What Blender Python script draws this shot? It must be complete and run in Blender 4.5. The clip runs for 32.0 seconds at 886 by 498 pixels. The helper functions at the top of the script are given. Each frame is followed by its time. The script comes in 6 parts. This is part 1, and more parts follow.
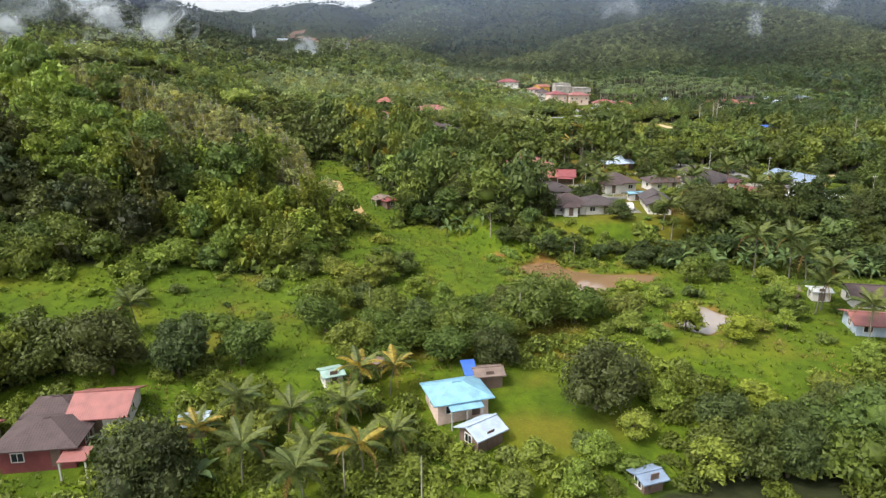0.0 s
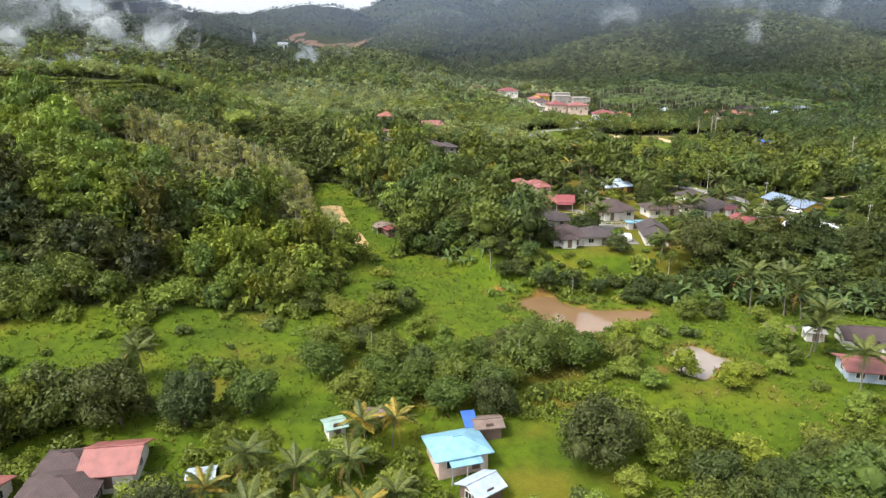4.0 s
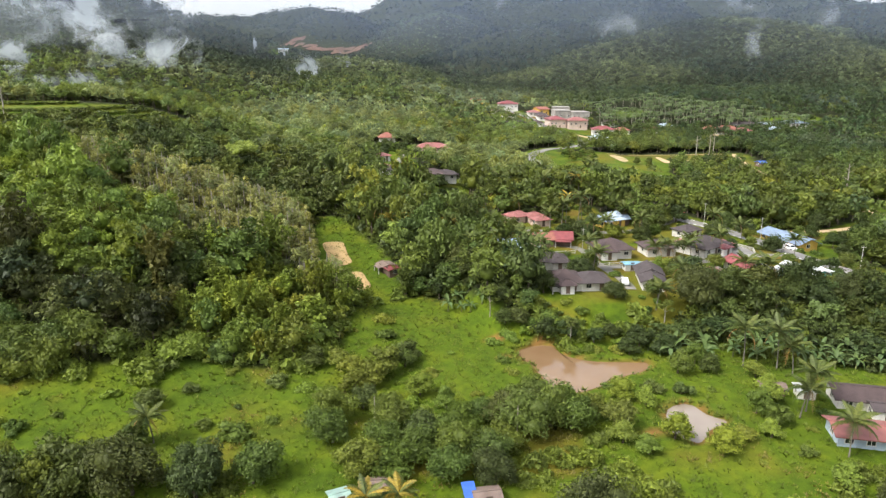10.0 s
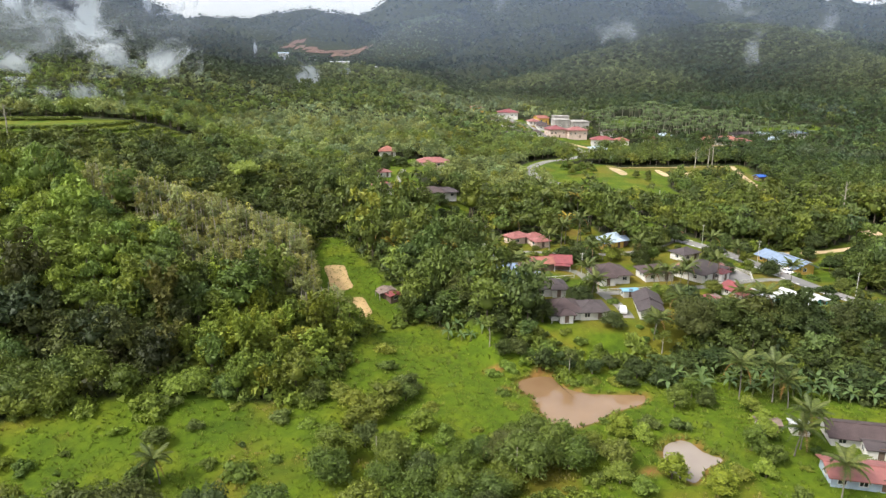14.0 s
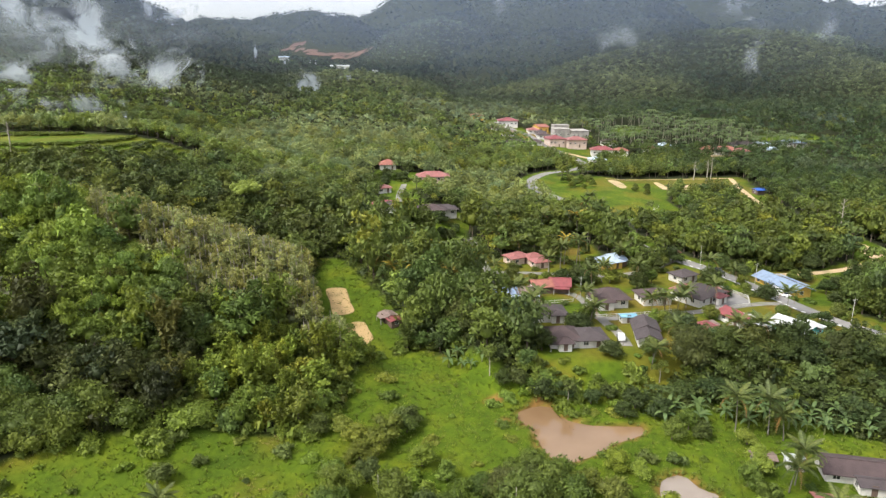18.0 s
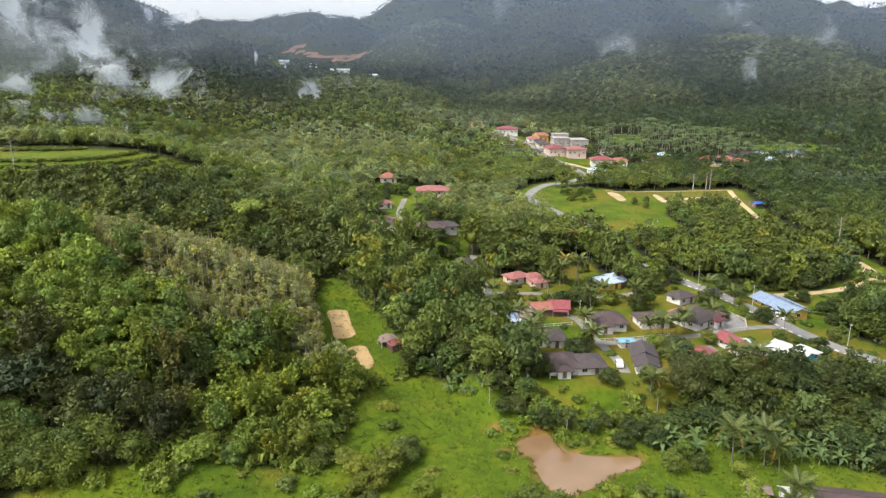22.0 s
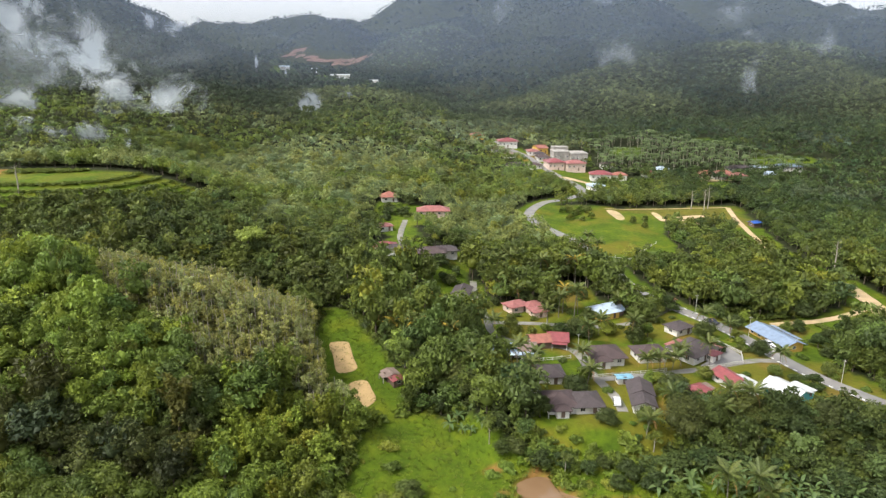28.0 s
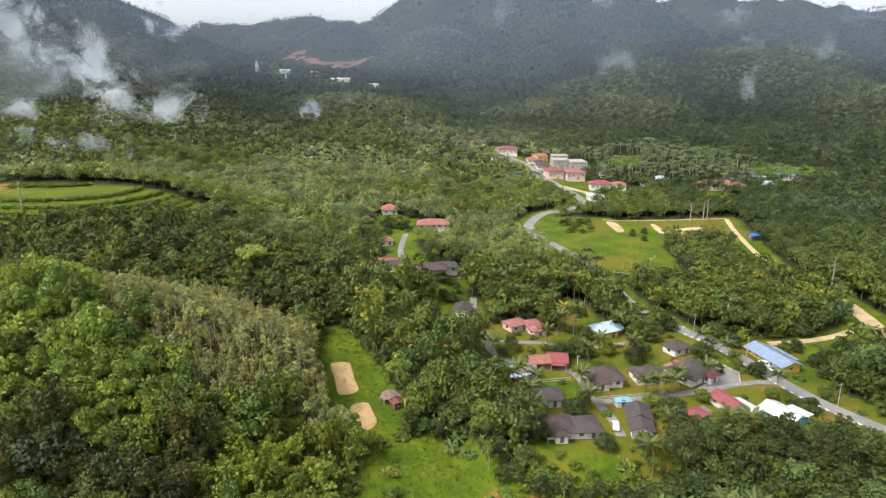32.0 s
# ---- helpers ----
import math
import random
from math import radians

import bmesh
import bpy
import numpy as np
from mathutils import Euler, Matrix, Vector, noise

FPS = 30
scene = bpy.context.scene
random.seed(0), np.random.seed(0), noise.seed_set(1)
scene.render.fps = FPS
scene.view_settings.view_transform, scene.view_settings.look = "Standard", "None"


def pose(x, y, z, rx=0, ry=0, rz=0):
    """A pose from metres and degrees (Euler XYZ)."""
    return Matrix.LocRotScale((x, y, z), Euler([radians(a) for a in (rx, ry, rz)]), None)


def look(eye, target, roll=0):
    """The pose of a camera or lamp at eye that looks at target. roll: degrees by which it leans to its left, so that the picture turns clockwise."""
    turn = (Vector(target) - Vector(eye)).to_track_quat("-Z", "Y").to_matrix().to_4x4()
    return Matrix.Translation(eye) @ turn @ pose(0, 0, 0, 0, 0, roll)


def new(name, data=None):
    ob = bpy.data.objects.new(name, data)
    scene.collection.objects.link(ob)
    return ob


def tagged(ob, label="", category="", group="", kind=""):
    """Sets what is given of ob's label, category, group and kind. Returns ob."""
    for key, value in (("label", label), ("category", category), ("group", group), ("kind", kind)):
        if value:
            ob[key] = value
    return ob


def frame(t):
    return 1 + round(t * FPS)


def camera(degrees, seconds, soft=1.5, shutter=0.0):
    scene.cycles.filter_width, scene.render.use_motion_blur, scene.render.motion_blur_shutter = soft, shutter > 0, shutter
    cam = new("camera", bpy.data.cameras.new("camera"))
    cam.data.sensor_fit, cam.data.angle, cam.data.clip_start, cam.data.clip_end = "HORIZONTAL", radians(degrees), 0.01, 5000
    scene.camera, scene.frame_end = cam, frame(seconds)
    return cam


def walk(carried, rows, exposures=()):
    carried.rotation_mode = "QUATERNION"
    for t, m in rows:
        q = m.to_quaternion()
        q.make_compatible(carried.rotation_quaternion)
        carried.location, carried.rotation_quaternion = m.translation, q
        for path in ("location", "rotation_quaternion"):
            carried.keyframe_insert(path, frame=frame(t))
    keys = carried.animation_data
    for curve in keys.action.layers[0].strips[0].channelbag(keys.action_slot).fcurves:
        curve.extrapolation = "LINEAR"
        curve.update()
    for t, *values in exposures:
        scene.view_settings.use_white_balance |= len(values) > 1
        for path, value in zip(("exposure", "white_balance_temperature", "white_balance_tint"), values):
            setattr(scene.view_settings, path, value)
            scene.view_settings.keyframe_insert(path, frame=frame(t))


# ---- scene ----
cam = camera(68.0, 32.0, soft=1.38)
# the camera rises 56 m almost straight up, looking 15.4 degrees down
PATH = []
for i in range(17):
    u = i / 16
    PATH.append((32.0 * u, pose(-0.75 * u, 0, 37.64 + 56 * (u + 0.0363 * u * (1 - u)), 74.59, 0, 0)))
walk(cam, PATH, exposures=[(0, 1.25), (2, 1.37), (12, 1.32), (20, 1.24), (32, 1.2)])

# ---- sky and sun: bright overcast after rain ----
SUN_UP, SUN_TURN = radians(52), radians(-120)
world = bpy.data.worlds.new("overcast_sky")
scene.world = world
world.use_nodes = True
wn = world.node_tree.nodes
sky = wn.new("ShaderNodeTexSky")
sky.sky_type = "NISHITA"
sky.sun_disc = False
sky.sun_elevation = SUN_UP
sky.sun_rotation = SUN_TURN
sky.air_density = 1.0
sky.dust_density = 3.5
sky.ozone_density = 1.0
pale = wn.new("ShaderNodeHueSaturation")
pale.inputs["Saturation"].default_value = 0.25
world.node_tree.links.new(sky.outputs[0], pale.inputs["Color"])
world.node_tree.links.new(pale.outputs[0], wn["Background"].inputs[0])
wn["Background"].inputs[1].default_value = 0.15
sun = new("sun", bpy.data.lights.new("sun", "SUN"))
sun.data.energy = 1.7
sun.data.angle = radians(14)
sun.data.color = (1.0, 0.95, 0.86)
sun.matrix_world = look((0, 0, 0), (-math.sin(SUN_TURN) * math.cos(SUN_UP), -math.cos(SUN_TURN) * math.cos(SUN_UP), -math.sin(SUN_UP)))
sun.location = (0, 0, 300)


# ---- materials ----
def material(name):
    m = bpy.data.materials.new(name)
    m.use_nodes = True
    return m, m.node_tree.nodes, m.node_tree.links, m.node_tree.nodes["Principled BSDF"]


def ramp(nodes, stops):
    r = nodes.new("ShaderNodeValToRGB")
    e = r.color_ramp.elements
    e[0].position, e[0].color = stops[0][0], (*stops[0][1], 1)
    e[1].position, e[1].color = stops[-1][0], (*stops[-1][1], 1)
    for p, c in stops[1:-1]:
        k = e.new(p)
        k.color = (*c, 1)
    return r


def grain(nodes, links, scale, detail=5, coords="Object"):
    tc = nodes.new("ShaderNodeTexCoord")
    n = nodes.new("ShaderNodeTexNoise")
    n.inputs["Scale"].default_value = scale
    n.inputs["Detail"].default_value = detail
    links.new(tc.outputs[coords], n.inputs["Vector"])
    return n


def mixed(nodes, links, kind, fac, a, b):
    m = nodes.new("ShaderNodeMix")
    m.data_type, m.blend_type = "RGBA", kind
    for sock, v in ((m.inputs[0], fac), (m.inputs[6], a), (m.inputs[7], b)):
        if isinstance(v, (int, float)):
            sock.default_value = v
        elif isinstance(v, tuple):
            sock.default_value = (*v, 1)
        else:
            links.new(v, sock)
    return m.outputs[2]


def plain(name, col, rough=0.7, var=0.25, scale=1.5, fine=14.0, metal=0.0, stain=None, bump=0.15, spec=0.4):
    """Painted, cast or earthen surface: broad blotches and fine grain over one base colour."""
    col = tuple(c * 0.8 for c in col)
    stain = stain and tuple(c * 0.8 for c in stain)
    m, n, l, b = material(name)
    big, small = grain(n, l, scale), grain(n, l, fine, 8)
    dark = tuple(c * (1 - var) for c in col)
    pale_c = tuple(min(1, c * (1 + var)) for c in col)
    r = ramp(n, [(0.3, dark), (0.55, col), (0.75, pale_c)])
    l.new(big.outputs[0], r.inputs[0])
    c = mixed(n, l, "OVERLAY", 0.25, r.outputs[0], small.outputs[0])
    if stain:
        sr = ramp(n, [(0.5, (0, 0, 0)), (0.72, (1, 1, 1))])
        sn = grain(n, l, scale * 0.6, 7)
        l.new(sn.outputs[0], sr.inputs[0])
        c = mixed(n, l, "MIX", sr.outputs[0], c, stain)
    l.new(c, b.inputs["Base Color"])
    b.inputs["Roughness"].default_value = rough
    b.inputs["Metallic"].default_value = metal
    b.inputs["Specular IOR Level"].default_value = spec
    bp = n.new("ShaderNodeBump")
    bp.inputs["Strength"].default_value = bump
    l.new(small.outputs[0], bp.inputs["Height"])
    l.new(bp.outputs[0], b.inputs["Normal"])
    return m


def roofing(name, col, stain, pitch=0.25, rough=0.5, tile=False):
    """Ribbed sheet or tiled roof: ribs run down the slope, with rust and moss stains."""
    col, stain = tuple(c * 0.8 for c in col), tuple(c * 0.8 for c in stain)
    m, n, l, b = material(name)
    tc = n.new("ShaderNodeTexCoord")
    big, small = grain(n, l, 0.7, 7), grain(n, l, 6, 6)
    r = ramp(n, [(0.32, tuple(c * 0.72 for c in col)), (0.55, col), (0.8, tuple(min(1, c * 1.25) for c in col))])
    l.new(big.outputs[0], r.inputs[0])
    s = ramp(n, [(0.52, (0, 0, 0)), (0.75, (0.75, 0.75, 0.75))])
    l.new(small.outputs[0], s.inputs[0])
    c = mixed(n, l, "MIX", s.outputs[0], r.outputs[0], stain)
    w = n.new("ShaderNodeTexWave")
    w.wave_type, w.bands_direction = "BANDS", "X"
    w.inputs["Scale"].default_value = 0.314 / pitch
    l.new(tc.outputs["Object"], w.inputs["Vector"])
    height = w.outputs["Fac"]
    if tile:
        w2 = n.new("ShaderNodeTexWave")
        w2.wave_type, w2.bands_direction = "BANDS", "Y"
        w2.inputs["Scale"].default_value = 0.314 / 0.3
        l.new(tc.outputs["Object"], w2.inputs["Vector"])
        ad = n.new("ShaderNodeMath")
        l.new(w.outputs["Fac"], ad.inputs[0])
        l.new(w2.outputs["Fac"], ad.inputs[1])
        height = ad.outputs[0]
    l.new(c, b.inputs["Base Color"])
    b.inputs["Roughness"].default_value = rough
    bp = n.new("ShaderNodeBump")
    bp.inputs["Strength"].default_value = 0.5
    bp.inputs["Distance"].default_value = 0.03
    l.new(height, bp.inputs["Height"])
    l.new(bp.outputs[0], b.inputs["Normal"])
    return m


def foliage(name, gloss=0.2, through_light=0.27):
    """Leaves: the tree's own colour from the mesh, each spray a little lighter or darker."""
    m, n, l, b = material(name)
    at = n.new("ShaderNodeAttribute")
    at.attribute_name = "leaf"
    geo = n.new("ShaderNodeNewGeometry")
    r = ramp(n, [(0.0, (0.74, 0.72, 0.82)), (0.5, (1.05, 1.0, 1.1)), (1.0, (1.36, 1.27, 1.2))])
    l.new(geo.outputs["Random Per Island"], r.inputs[0])
    c = mixed(n, l, "MULTIPLY", 1.0, at.outputs["Color"], r.outputs[0])
    oi = n.new("ShaderNodeObjectInfo")
    r2 = ramp(n, [(0.0, (0.8, 0.85, 0.9)), (1.0, (1.2, 1.12, 0.95))])
    l.new(oi.outputs["Random"], r2.inputs[0])
    c = mixed(n, l, "MULTIPLY", 1.0, c, r2.outputs[0])
    l.new(c, b.inputs["Base Color"])
    b.inputs["Roughness"].default_value = 0.55
    b.inputs["Specular IOR Level"].default_value = gloss
    tr = n.new("ShaderNodeBsdfTranslucent")
    l.new(c, tr.inputs[0])
    mx = n.new("ShaderNodeMixShader")
    mx.inputs[0].default_value = through_light
    l.new(b.outputs[0], mx.inputs[1])
    l.new(tr.outputs[0], mx.inputs[2])
    l.new(mx.outputs[0], n["Material Output"].inputs[0])
    return m


LEAF = foliage("leaves")
BARK = plain("bark", (0.12, 0.095, 0.07), 0.9, 0.35, 1.2, 9.0, bump=0.4)
BARK_PALE = plain("pale_bark", (0.32, 0.29, 0.24), 0.85, 0.3, 1.0, 9.0)
ASPHALT = plain("asphalt", (0.21, 0.205, 0.2), 0.85, 0.2, 0.25, 6.0, stain=(0.28, 0.26, 0.24))
LANE = plain("worn_lane", (0.22, 0.21, 0.19), 0.9, 0.25, 0.4, 6.0, stain=(0.15, 0.17, 0.09))
DIRT = plain("dirt_track", (0.5, 0.37, 0.22), 0.95, 0.22, 0.25, 5.0, stain=(0.3, 0.26, 0.12))
SANDY = plain("sandy_earth", (0.45, 0.31, 0.145), 0.95, 0.2, 0.3, 9.0, stain=(0.33, 0.24, 0.11))
RED_EARTH = plain("red_earth", (0.13, 0.075, 0.05), 0.95, 0.35, 0.02, 0.3, stain=(0.12, 0.1, 0.06))
PAINT = plain("road_paint", (0.7, 0.7, 0.66), 0.7, 0.2, 1.0, 8.0)
WHITE_WALL = plain("white_wall", (0.72, 0.7, 0.66), 0.8, 0.12, 0.5, 5.0, stain=(0.45, 0.43, 0.38))
PINK_WALL = plain("pale_pink_wall", (0.68, 0.52, 0.44), 0.8, 0.12, 0.5, 5.0, stain=(0.45, 0.36, 0.3))
YELLOW_WALL = plain("yellow_wall", (0.7, 0.45, 0.1), 0.8, 0.15, 0.5, 5.0)
TURQ_WALL = plain("turquoise_wall", (0.16, 0.55, 0.6), 0.8, 0.15, 0.5, 5.0)
WOOD_WALL = plain("weathered_boards", (0.16, 0.11, 0.085), 0.9, 0.3, 0.8, 6.0)
RED_WOOD = plain("dark_red_boards", (0.16, 0.04, 0.04), 0.85, 0.25, 0.8, 6.0)
CONCRETE = plain("raw_concrete", (0.36, 0.34, 0.31), 0.9, 0.25, 0.4, 4.0, stain=(0.22, 0.21, 0.19))
POST = plain("concrete_post", (0.5, 0.49, 0.45), 0.85, 0.15, 0.8, 6.0)
CAR_WHITE = plain("white_car_paint", (0.75, 0.75, 0.75), 0.25, 0.04, spec=0.6, bump=0.0)
CAR_DARK = plain("dark_car_paint", (0.03, 0.03, 0.04), 0.25, 0.1, spec=0.6, bump=0.0)
RUBBER = plain("tyre_rubber", (0.02, 0.02, 0.02), 0.8, 0.2)
TARP = plain("blue_tarpaulin", (0.05, 0.14, 0.5), 0.5, 0.2, 0.8, 5.0)
R_BROWN = roofing("brown_tiles", (0.07, 0.046, 0.046), (0.11, 0.08, 0.076), 0.3, 0.85, True)
R_GREY = roofing("dark_grey_tiles", (0.062, 0.048, 0.05), (0.1, 0.082, 0.082), 0.3, 0.85, True)
R_RED = roofing("red_sheet_roof", (0.24, 0.055, 0.06), (0.24, 0.11, 0.1), 0.25)
R_PINK = roofing("faded_red_sheet_roof", (0.3, 0.11, 0.1), (0.24, 0.13, 0.11), 0.25)
R_ORANGE = roofing("orange_tile_roof", (0.3, 0.11, 0.08), (0.26, 0.12, 0.085), 0.3, 0.7, True)
R_BLUE = roofing("light_blue_sheet_roof", (0.2, 0.42, 0.56), (0.36, 0.48, 0.55), 0.25)
R_STEEL = roofing("blue_grey_sheet_roof", (0.2, 0.27, 0.38), (0.3, 0.34, 0.4), 0.25)
R_PALE = roofing("pale_sheet_roof", (0.42, 0.52, 0.64), (0.5, 0.5, 0.48), 0.25)
R_WHITE = roofing("white_sheet_roof", (0.54, 0.56, 0.56), (0.44, 0.45, 0.44), 0.25)
R_GREEN = roofing("green_sheet_roof", (0.3, 0.45, 0.4), (0.4, 0.4, 0.35), 0.25)
R_RUST = roofing("rusted_sheet_roof", (0.2, 0.15, 0.13), (0.3, 0.17, 0.1), 0.25, 0.85)

GLASS, gn, gl, gb = material("window_glass")
gb.inputs["Base Color"].default_value = (0.02, 0.025, 0.03, 1)
gb.inputs["Roughness"].default_value = 0.08

WATER, qn, ql, qb = material("muddy_water")
wr = ramp(qn, [(0.35, (0.16, 0.098, 0.052)), (0.7, (0.21, 0.135, 0.078))])
ql.new(grain(qn, ql, 0.08, 3).outputs[0], wr.inputs[0])
ql.new(wr.outputs[0], qb.inputs["Base Color"])
qb.inputs["Roughness"].default_value = 0.03
qb.inputs["IOR"].default_value = 1.45
qb.inputs["Specular IOR Level"].default_value = 0.9
wb = qn.new("ShaderNodeBump")
wb.inputs["Strength"].default_value = 0.04
ql.new(grain(qn, ql, 3.0, 3).outputs[0], wb.inputs["Height"])
ql.new(wb.outputs[0], qb.inputs["Normal"])

WATER_GREY = WATER.copy()
WATER_GREY.name = "grey_water"
gr = [k for k in WATER_GREY.node_tree.nodes if k.type == "VALTORGB"][0].color_ramp.elements
gr[0].color, gr[1].color = (0.18, 0.145, 0.115, 1), (0.24, 0.2, 0.165, 1)

# ground: grass, dry grass, bare soil and forest litter, mixed by the cover painted on the sheet
GROUND, n_, l_, b_ = material("ground_cover")
cov = n_.new("ShaderNodeAttribute")
cov.attribute_name = "cover"
sep = n_.new("ShaderNodeSeparateColor")
l_.new(cov.outputs["Color"], sep.inputs[0])
na, nb, nc = grain(n_, l_, 0.09, 8), grain(n_, l_, 0.7, 8), grain(n_, l_, 4.0, 6)
ga = ramp(n_, [(0.3, (0.06, 0.12, 0.01)), (0.5, (0.09, 0.165, 0.012)), (0.7, (0.14, 0.2, 0.018))])
l_.new(na.outputs[0], ga.inputs[0])
gb2 = ramp(n_, [(0.28, (0.66, 0.7, 0.68)), (0.5, (1, 1, 1)), (0.72, (1.3, 1.22, 1.05))])
l_.new(nb.outputs[0], gb2.inputs[0])
gc = mixed(n_, l_, "MULTIPLY", 1.0, ga.outputs[0], gb2.outputs[0])
gc = mixed(n_, l_, "MIX", sep.outputs[2], gc, (0.2, 0.17, 0.035))
gs = ramp(n_, [(0.3, (0.2, 0.11, 0.05)), (0.7, (0.34, 0.2, 0.1))])
l_.new(nb.outputs[0], gs.inputs[0])
gc = mixed(n_, l_, "MIX", sep.outputs[0], gc, gs.outputs[0])
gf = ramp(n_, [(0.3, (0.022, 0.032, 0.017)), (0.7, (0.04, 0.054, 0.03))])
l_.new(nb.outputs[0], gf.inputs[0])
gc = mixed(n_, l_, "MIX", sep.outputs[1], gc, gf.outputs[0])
gc = mixed(n_, l_, "OVERLAY", 0.35, gc, nc.outputs[0])
gc = mixed(n_, l_, "MULTIPLY", 1.0, gc, (0.64, 0.56, 0.37))
l_.new(gc, b_.inputs["Base Color"])
b_.inputs["Roughness"].default_value = 0.95
b_.inputs["Specular IOR Level"].default_value = 0.15
gbp = n_.new("ShaderNodeBump")
gbp.inputs["Strength"].default_value = 0.6
gbp.inputs["Distance"].default_value = 0.4
l_.new(nb.outputs[0], gbp.inputs["Height"])
l_.new(gbp.outputs[0], b_.inputs["Normal"])


# ---- lie of the land ----
def smooth(a, lo, hi):
    t = np.clip((np.asarray(a, float) - lo) / (hi - lo), 0, 1)
    return t * t * (3 - 2 * t)


def lattice(i, j, s):
    k = (i * 374761393 + j * 668265263 + s * 974634541) & 0x7FFFFFFF
    k = ((k ^ (k >> 13)) * 1274126177) & 0x7FFFFFFF
    return ((k ^ (k >> 16)) & 0xFFFF) / 65535.0


def bumps(x, y, size, s, octaves=4):
    """Soft lumps of the given size, 0 to 1."""
    total, amp, out = 0.0, 1.0, 0.0
    x, y = np.asarray(x, float), np.asarray(y, float)
    for o in range(octaves):
        px, py = x / size, y / size
        i, j = np.floor(px).astype(np.int64), np.floor(py).astype(np.int64)
        fx, fy = px - i, py - j
        fx, fy = fx * fx * (3 - 2 * fx), fy * fy * (3 - 2 * fy)
        a = lattice(i, j, s + o) * (1 - fx) + lattice(i + 1, j, s + o) * fx
        b = lattice(i, j + 1, s + o) * (1 - fx) + lattice(i + 1, j + 1, s + o) * fx
        out = out + amp * (a * (1 - fy) + b * fy)
        total += amp
        amp, size = amp * 0.5, size * 0.5
    return out / total


def inside(poly, x, y):
    x, y = np.asarray(x, float), np.asarray(y, float)
    hit = np.zeros(x.shape, bool)
    for (ax, ay), (bx, by) in zip(poly, poly[1:] + poly[:1]):
        if ay == by:
            continue
        hit ^= ((ay > y) != (by > y)) & (x < (bx - ax) * (y - ay) / (by - ay) + ax)
    return hit


def curve_through(pts, step=3.0, closed=False):
    """A smooth line through the given places, in even steps."""
    p = [Vector((*q, 0)) for q in pts]
    out = []
    n = len(p)
    for i in range(n if closed else n - 1):
        if closed:
            a, b, c, d = p[i - 1], p[i], p[(i + 1) % n], p[(i + 2) % n]
        else:
            a, b, c, d = p[max(i - 1, 0)], p[i], p[i + 1], p[min(i + 2, n - 1)]
        k = max(2, int((c - b).length / step))
        for s in range(k):
            t = s / k
            v = 0.5 * (2 * b + (c - a) * t + (2 * a - 5 * b + 4 * c - d) * t * t + (3 * b - a - 3 * c + d) * t ** 3)
            out.append((v.x, v.y))
    if not closed:
        out.append((p[-1].x, p[-1].y))
    return out


def far_from(line, x, y):
    """Distance of places from a line."""
    x, y = np.asarray(x, float), np.asarray(y, float)
    best = np.full(x.shape, 1e9)
    for (ax, ay), (bx, by) in zip(line, line[1:]):
        dx, dy = bx - ax, by - ay
        t = np.clip(((x - ax) * dx + (y - ay) * dy) / (dx * dx + dy * dy + 1e-9), 0, 1)
        best = np.minimum(best, np.hypot(x - ax - t * dx, y - ay - t * dy))
    return best


POND_A = curve_through([(15, 122), (17, 125), (22, 126), (24, 121.5), (29, 118.5), (40, 117.5), (38, 114.5), (33, 112), (28, 108), (22, 105.5), (19, 109), (17.5, 116)], 1.0, True)
POND_B = curve_through([(36.5, 96), (38, 100), (42, 101.5), (43.5, 98), (46, 95.5), (42, 93), (40, 89.5), (37.5, 90.5), (36, 93)], 1.0, True)

HILLS = []


def hill(x, y, h, rx, ry, flat=1.0, turn=0.0):
    HILLS.append((x, y, h, rx, ry, flat, radians(turn)))


# near wooded hill and the terraced one behind it
hill(-100, 150, 23, 66, 44, 1.5)
hill(-125, 215, 12, 60, 50, 1.3)
hill(-190, 304, 23, 92, 58, 2.0)
# spurs on the west side of the valley
hill(-395, 645, 66, 190, 125)
hill(-225, 585, 8, 80, 50)
hill(-250, 505, 20, 120, 90)
hill(-95, 745, 22, 90, 75)
hill(-640, 900, 120, 200, 200)
hill(-820, 1370, 195, 370, 250)
hill(-1150, 2000, 250, 420, 400)
# head of the valley
hill(-900, 3250, 178, 1300, 480)
hill(-1500, 3150, 70, 420, 400)
hill(-420, 3050, 90, 420, 400)
hill(-330, 2110, 135, 190, 150)
# east side: rounded hills before the main mountain
hill(110, 835, 12, 80, 60)
hill(205, 772, 14, 110, 55, 1.4)
hill(218, 920, 28, 120, 95, 1.4)
hill(485, 745, 20, 125, 66, 1.5)
hill(430, 925, 72, 165, 140, 1.2)
hill(700, 930, 42, 120, 100, 1.4)
hill(345, 1085, 30, 130, 100, 1.3)
hill(90, 1120, 34, 100, 90, 1.3)
hill(620, 1210, 84, 170, 130, 1.3)
hill(150, 1420, 70, 150, 130, 1.3)
hill(-40, 1900, 92, 165, 170, 1.5)
hill(-20, 2480, 165, 300, 190, 1.3)
hill(-260, 2520, 90, 200, 190)
hill(420, 1560, 110, 230, 160, 1.2)
hill(420, 2300, 290, 500, 380, 1.4)
hill(900, 1740, 128, 360, 220, 1.2)
hill(1500, 1700, 90, 420, 300)
hill(2000, 3300, 330, 1100, 500)
hill(1150, 3350, 140, 420, 400)


